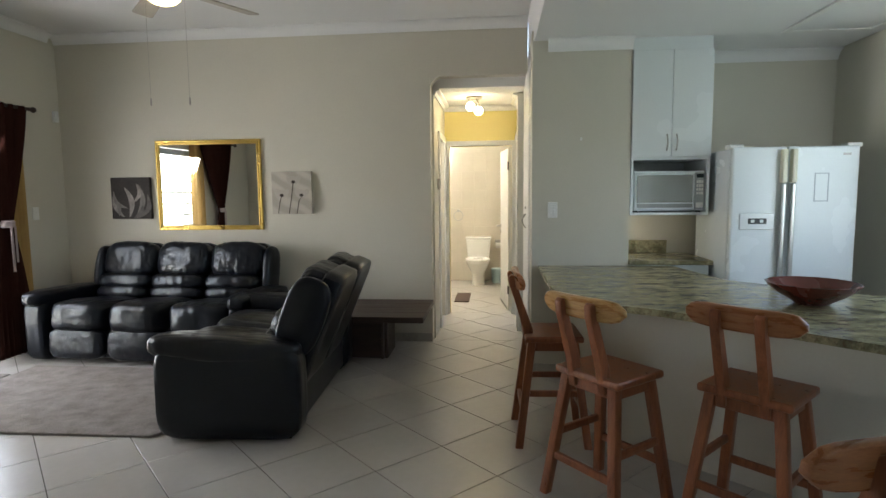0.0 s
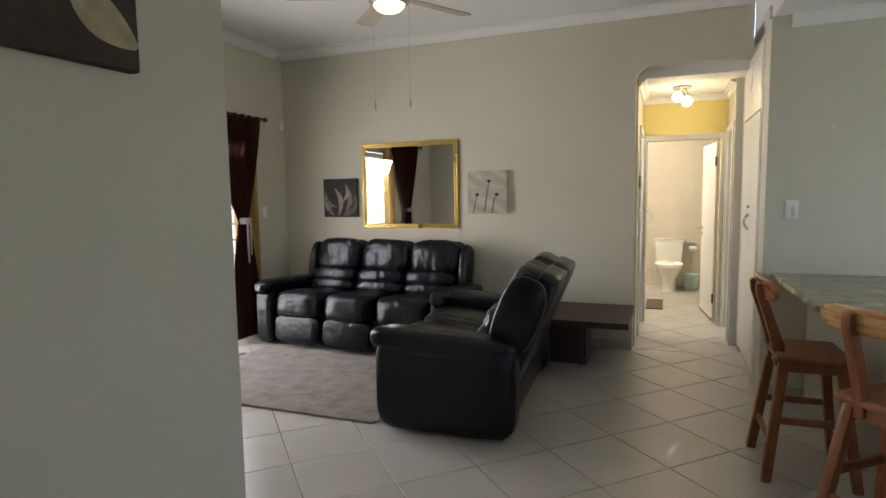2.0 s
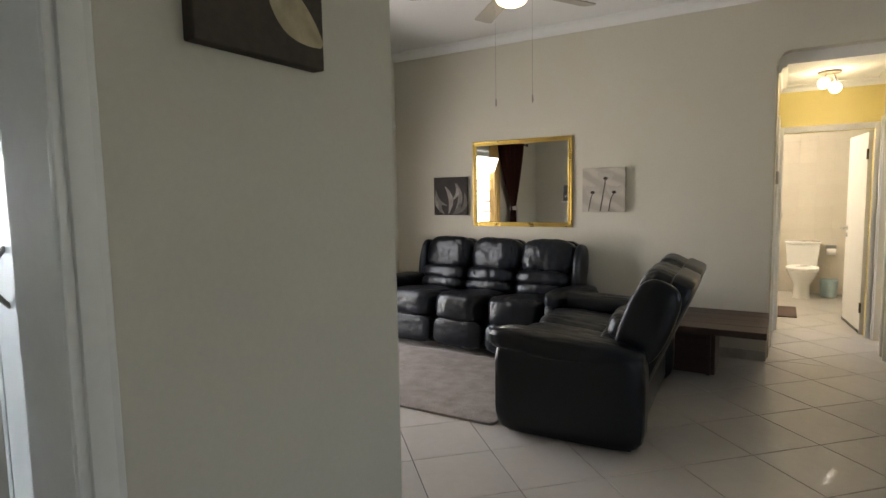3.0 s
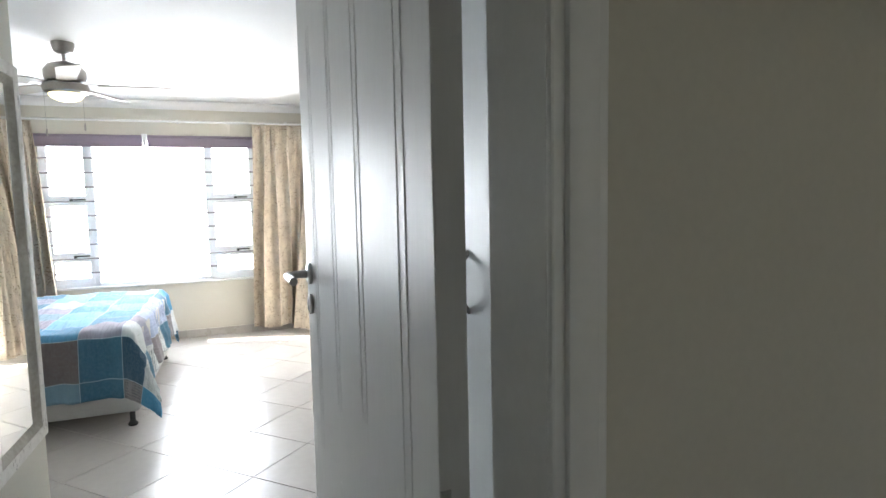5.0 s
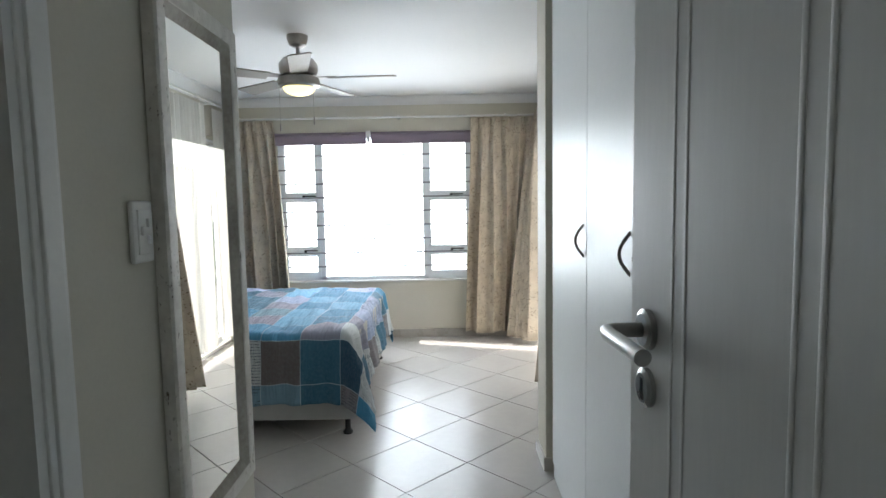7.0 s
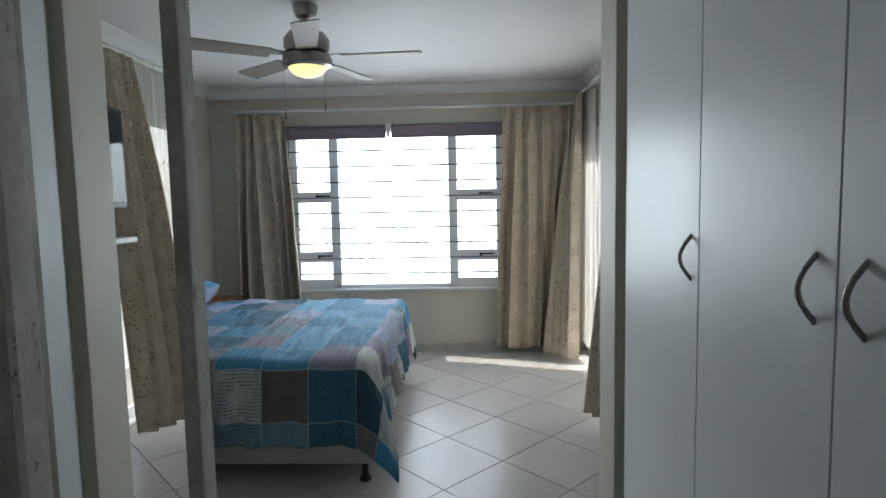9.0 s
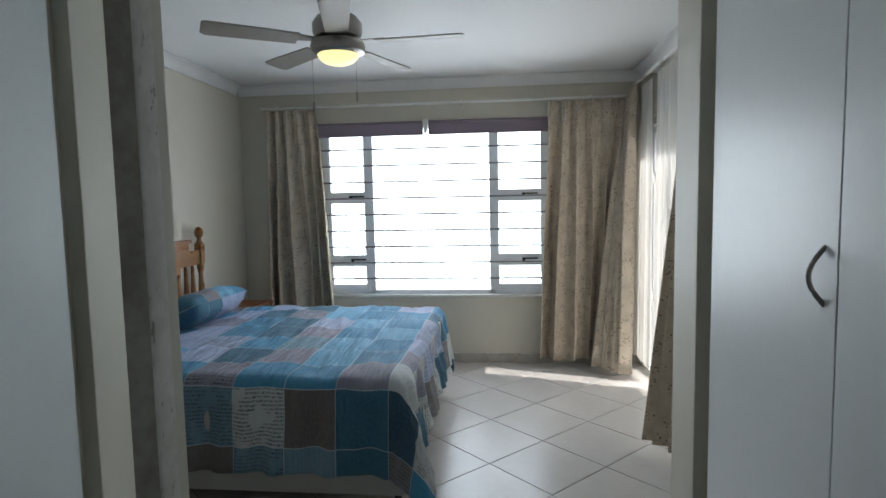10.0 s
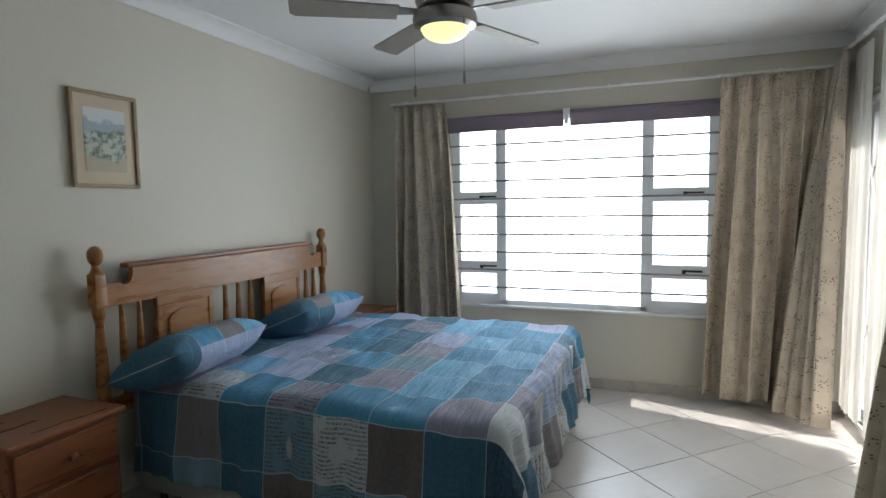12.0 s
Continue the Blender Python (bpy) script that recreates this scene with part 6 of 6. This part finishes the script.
# ---- hall and bathroom things ----
def hall_cupboard():
    root = thing("hall_cupboard", (0.045, 0, 0), 0, "tall white built-in hall cupboard with two doors", "cupboard")
    part("cupboard_frame", boxes((-0.006, 0.012, 5.08, 5.12, 0.06, 2.52), (-0.006, 0.012, 6.02, 6.06, 0.06, 2.52), (-0.006, 0.012, 5.12, 6.02, 2.47, 2.52), bevel=0.002), GLOSS, root)
    for a, b, hy in ((5.122, 5.566, 5.53), (5.570, 6.018, 5.61)):
        for z0, z1 in ((0.07, 2.03), (2.04, 2.46)):
            d = part("door", boxes((-0.010, 0.008, a, b, z0, z1), bevel=0.002), GLOSS, root)
            if z1 < 2.1:
                pts = [(-0.010 - 0.03 * math.sin(math.pi * k / 8), hy, 1.13 + 0.13 * k / 8) for k in range(9)]
                part("handle", tube(bmesh.new(), pts, 0.006, 10), STEEL, d, "bowed steel handle")
                part("lock", lathe(bmesh.new(), [(0.014, -0.016), (0.014, -0.008)], (0, hy, 1.32), 14, "X"), STEEL, d)


hall_cupboard()


def spot_cluster():
    root = thing("hall_ceiling_lamp", (-0.465, 6.42, H_HALL), 0, "small ceiling lamp with two lit globe bulbs", "ceiling lamp")
    part("plate", lathe(bmesh.new(), [(0.085, -0.018), (0.09, -0.006), (0.085, -0.001)], (0, 0), 28), PEWTER, root)
    for x, y, z in ((-0.04, -0.02, -0.10), (0.045, 0.0, -0.145)):
        part("stem", tube(bmesh.new(), [(x * 0.5, y * 0.5, -0.01), (x, y, (z - 0.01) / 2), (x, y, z + 0.03)], 0.009, 10), PEWTER, root)
        bm = bmesh.new()
        bmesh.ops.create_uvsphere(bm, u_segments=20, v_segments=12, radius=0.046)
        bmesh.ops.translate(bm, vec=(x, y, z), verts=bm.verts[:])
        part("bulb", bm, LAMP_BULB, root, "lit warm globe bulb")


spot_cluster()
bulb = new("hall_bulb_light", bpy.data.lights.new("hall_bulb_light", "POINT"))
bulb.data.energy, bulb.data.color, bulb.data.shadow_soft_size = 0.75, (1.0, 0.84, 0.58), 0.05
bulb.location = (-0.465, 6.42, 2.14)
# added fill that brightens the bathroom; its source is unseen
bath_fill = new("bathroom_fill_light", bpy.data.lights.new("bathroom_fill_light", "POINT"))
bath_fill.data.energy, bath_fill.data.color, bath_fill.data.shadow_soft_size = 11, (1.0, 0.88, 0.70), 0.12
bath_fill.location = (-1.2, 8.2, 2.2)
# made-up fitting above the fill, hidden beside the doorway
bl = thing("unseen_bathroom_lamp", (-1.2, 8.2, 2.4), 0, "round ceiling lamp added out of view in the bathroom", "ceiling lamp")
part("bathroom_lamp_base", lathe(bmesh.new(), [(0.12, -0.03), (0.13, 0.0)], (0, 0), 24), WHITE_PLASTIC, bl)
fan_bulb = new("fan_bulb_light", bpy.data.lights.new("fan_bulb_light", "POINT"))
fan_bulb.data.energy, fan_bulb.data.color, fan_bulb.data.shadow_soft_size = 0.5, (1.0, 0.86, 0.55), 0.08
fan_bulb.location = (-2.31, 3.84, 2.60)


def toilet():
    root = thing("toilet", (-0.53, 9.20, 0), 0, "white ceramic toilet with a closed seat and cistern", "toilet")
    bm = bmesh.new()
    for z, rx, ry, cy in ((0, 0.11, 0.20, 0.10), (0.05, 0.10, 0.19, 0.10), (0.18, 0.10, 0.18, 0.08), (0.28, 0.15, 0.22, 0.03), (0.37, 0.185, 0.26, 0.0), (0.385, 0.18, 0.255, 0.0)):
        ring = [bm.verts.new((rx * math.cos(2 * math.pi * k / 28), cy + ry * math.sin(2 * math.pi * k / 28), z)) for k in range(28)]
        if z:
            for k in range(28):
                bm.faces.new((last[k], last[(k + 1) % 28], ring[(k + 1) % 28], ring[k]))
        else:
            bm.faces.new(ring[::-1])
        last = ring
    bm.faces.new(last)
    part("pan", bm, CERAMIC, root)
    bm = bmesh.new()
    prism(bm, [(0.19 * math.cos(a), 0.265 * math.sin(a)) for a in np.linspace(0, 2 * math.pi, 29)[:-1]], 0.386, 0.415, 0.008)
    part("seat", bm, WHITE_PLASTIC, root)
    c = bmesh.new()
    lo = [(-0.17, 0.24), (0.17, 0.24), (0.17, 0.43), (-0.17, 0.43)]
    hi = [(-0.20, 0.22), (0.20, 0.22), (0.20, 0.44), (-0.20, 0.44)]
    a, b = [c.verts.new((*p, 0.38)) for p in lo], [c.verts.new((*p, 0.70)) for p in hi]
    for k in range(4):
        c.faces.new((a[k], a[(k + 1) % 4], b[(k + 1) % 4], b[k]))
    c.faces.new(a[::-1])
    c.faces.new(b)
    bmesh.ops.bevel(c, geom=c.edges[:], offset=0.012, segments=2, affect="EDGES", profile=0.5)
    part("cistern", c, CERAMIC, root)
    part("cistern_lid", boxes((-0.21, 0.21, 0.21, 0.445, 0.70, 0.735), bevel=0.012), CERAMIC, root)


toilet()
bin_ob = thing("waste_bin", (-0.22, 9.42, 0), 0, "small pale blue waste bin beside the toilet", "bin")
part("pail", lathe(bmesh.new(), [(0.085, 0), (0.09, 0.01), (0.105, 0.22), (0.10, 0.235)], (0, 0), 24), material("pale blue plastic", (0.42, 0.58, 0.62), 0.35, vary=0.06), bin_ob)
solid("bath_mat", boxes((-0.80, -0.60, 7.75, 8.40, 0.001, 0.014), bevel=0.004), material("brown bath mat", (0.09, 0.06, 0.05), 0.95, vary=0.25, fine=180, bump=0.7), label="brown bath mat on the tiled floor", category="mat")
ring = thing("towel_ring", (-0.86, 9.655, 1.08), 0, "chrome towel ring on the tiled wall", "towel ring")
part("loop", tube(bmesh.new(), [(0.075 * math.cos(a), -0.045, 0.075 * math.sin(a)) for a in np.linspace(0, 2 * math.pi, 25)], 0.006, 8), STEEL, ring)
part("mount", lathe(bmesh.new(), [(0.022, -0.045), (0.022, 0)], (0, 0, 0.08), 16, "Y"), STEEL, ring)
holder = thing("toilet_roll_holder", (-0.20, 9.655, 0.62), 0, "chrome toilet roll holder with a white roll", "holder")
part("holder_plate", boxes((-0.06, 0.06, -0.02, 0, 0, 0.06), bevel=0.004), STEEL, holder)
part("paper_roll", lathe(bmesh.new(), [(0.045, -0.05), (0.045, 0.05)], (0, -0.06, -0.03), 20, "X"), WHITE_PLASTIC, holder)
dial = thing("wall_dial", (-0.838, 6.20, 1.55), 0, "small round dial on the hall wall", "dial")
part("case", lathe(bmesh.new(), [(0.06, 0), (0.06, 0.02), (0.05, 0.025)], (0, 0, 0), 24, "X"), PEWTER, dial)


# ---- planting outside the bedroom window ----
def shrub(loc, size, count, label):
    root = thing("shrub", loc, 0, label, "shrub")
    rng = random.Random(7)
    part("trunk", tube(bmesh.new(), [(0, 0, 0), (0.05, 0.03, size * 0.3), (0.0, 0.1, size * 0.6)], 0.05, 8), DARK_WOOD, root)
    verts, faces = [], []
    for k in range(count):
        while True:
            p = Vector((rng.uniform(-1, 1), rng.uniform(-1, 1), rng.uniform(-1, 1)))
            if p.length < 0.7 + 0.3 * noise.noise(p * 2.5):
                break
        c = Vector((p.x * size * 0.7, p.y * size * 0.9, size * 0.62 + p.z * size * 0.45))
        u = Vector((rng.uniform(-1, 1), rng.uniform(-1, 1), rng.uniform(-0.6, 0.6))).normalized()
        w = u.orthogonal().normalized()
        n = len(verts)
        ln, wd = rng.uniform(0.05, 0.09), rng.uniform(0.02, 0.035)
        verts += [tuple(c - u * ln), tuple(c + w * wd), tuple(c + u * ln), tuple(c - w * wd)]
        faces.append((n, n + 1, n + 2, n + 3))
    me = bpy.data.meshes.new("leaves")
    me.from_pydata(verts, [], faces)
    me.materials.append(LEAF)
    ob = new("leaves", me)
    ob.parent = root
    tagged(ob, "green shrub leaves", kind="stuff")


shrub((-12.0, -1.9, -0.16), 1.7, 1800, "green garden shrub beyond the window")
shrub((-13.5, -0.3, -0.16), 1.1, 1000, "low green garden shrub beyond the window")


# ---- floors, tile by tile ----
def clip(poly, x0, x1, y0, y1):
    for axis, bound, keep in ((0, x0, 1), (0, x1, -1), (1, y0, 1), (1, y1, -1)):
        out = []
        for p, q in zip(poly, poly[1:] + poly[:1]):
            a, b = keep * (p[axis] - bound), keep * (q[axis] - bound)
            if a >= 0:
                out.append(p)
            if a * b < 0:
                t = a / (a - b)
                out.append((p[0] + t * (q[0] - p[0]), p[1] + t * (q[1] - p[1])))
        poly = out
        if len(poly) < 3:
            return []
    return poly


def tile_mesh(poly):
    bm = bmesh.new()
    cx, cy = sum(p[0] for p in poly) / len(poly), sum(p[1] for p in poly) / len(poly)
    rings = []
    for shrink, z in ((0.0, -0.008), (0.0, -0.0008), (0.0013, 0.0)):
        row = []
        for x, y in poly:
            d = math.hypot(x - cx, y - cy) or 1
            row.append(bm.verts.new((x - (x - cx) / d * shrink, y - (y - cy) / d * shrink, z)))
        rings.append(row)
    n = len(poly)
    for lo, hi in zip(rings, rings[1:]):
        for k in range(n):
            bm.faces.new((lo[k], lo[(k + 1) % n], hi[(k + 1) % n], hi[k]))
    bm.faces.new(rings[-1])
    return finish("tile", bm, TILE, 4)


def tiled_floor(name, rect, origin, pitch, label):
    x0, x1, y0, y1 = rect
    slab = structure(name, boxes((x0 - 0.001, x1 + 0.001, y0 - 0.001, y1 + 0.001, -0.12, -0.005)), GROUT, label, "floor")
    half = (pitch - 0.005) / math.sqrt(2)
    step = pitch / math.sqrt(2)
    full = tile_mesh([(half, 0), (0, half), (-half, 0), (0, -half)])
    reach = int(max(x1 - x0, y1 - y0) / step) + 12
    for i in range(-reach, reach):
        for j in range(-reach, reach):
            cx, cy = origin[0] + (i + j) * step, origin[1] + (i - j) * step + step
            if cx < x0 - half or cx > x1 + half or cy < y0 - half or cy > y1 + half:
                continue
            diamond = [(cx + half, cy), (cx, cy + half), (cx - half, cy), (cx, cy - half)]
            cut = clip(diamond, x0, x1, y0, y1)
            if len(cut) < 3:
                continue
            whole = len(cut) == 4 and all(abs(p[0] - q[0]) + abs(p[1] - q[1]) < 1e-6 for p, q in zip(cut, diamond))
            if whole:
                ob = new("tile", full)
                ob.location = (cx, cy, 0)
            else:
                area = abs(sum(p[0] * q[1] - q[0] * p[1] for p, q in zip(cut, cut[1:] + cut[:1]))) / 2
                if area < 0.0015:
                    continue
                ob = new("tile", tile_mesh([(p[0] - cx, p[1] - cy) for p in cut]))
                ob.location = (cx, cy, 0)
            ob.parent = slab
    return slab


tiled_floor("floor_lounge", (-4.64, 2.55, 1.443, 5.82), (-0.865, 4.424), 0.4525, "glossy cream tiles laid diagonally with dark joints")
tiled_floor("floor_entry", (-1.597, 2.55, -1.2, 1.44), (-0.865, 4.424), 0.4525, "glossy cream entry tiles laid diagonally with dark joints")
tiled_floor("floor_hall", (-1.5, 0.7, 5.823, 7.10), (-0.865, 4.424), 0.4525, "glossy cream hall tiles laid diagonally")
tiled_floor("floor_bathroom", (-1.8, 0.5, 7.103, 9.66), (-0.865, 4.424), 0.4525, "cream bathroom floor tiles")
tiled_floor("floor_passage", (-3.50, -1.60, -2.15, 1.32), (-5.126, 0.15), 0.4525, "glossy cream passage tiles laid diagonally")
tiled_floor("floor_bedroom", (-7.77, -3.503, -2.15, 1.50), (-5.126, 0.15), 0.4525, "glossy cream bedroom tiles laid diagonally with grey joints")
structure("floor_front", boxes((-1.6, 2.56, -2.6, -1.22, -0.12, 0.0)), TILE, "glossy cream floor behind the lounge", "floor")


# ---- bathroom wall tiles ----
host = bpy.data.objects["wall_bathroom_back"]
wall_tile = finish("tile", boxes((-0.098, 0.098, -0.006, 0.0, -0.148, 0.148), bevel=0.0015), WALL_TILE)
for i in range(12):
    for j in range(8):
        ob = new("tile", wall_tile)
        ob.location = (-1.70 + i * 0.2, 9.659, 0.15 + j * 0.3)
        ob.parent = host
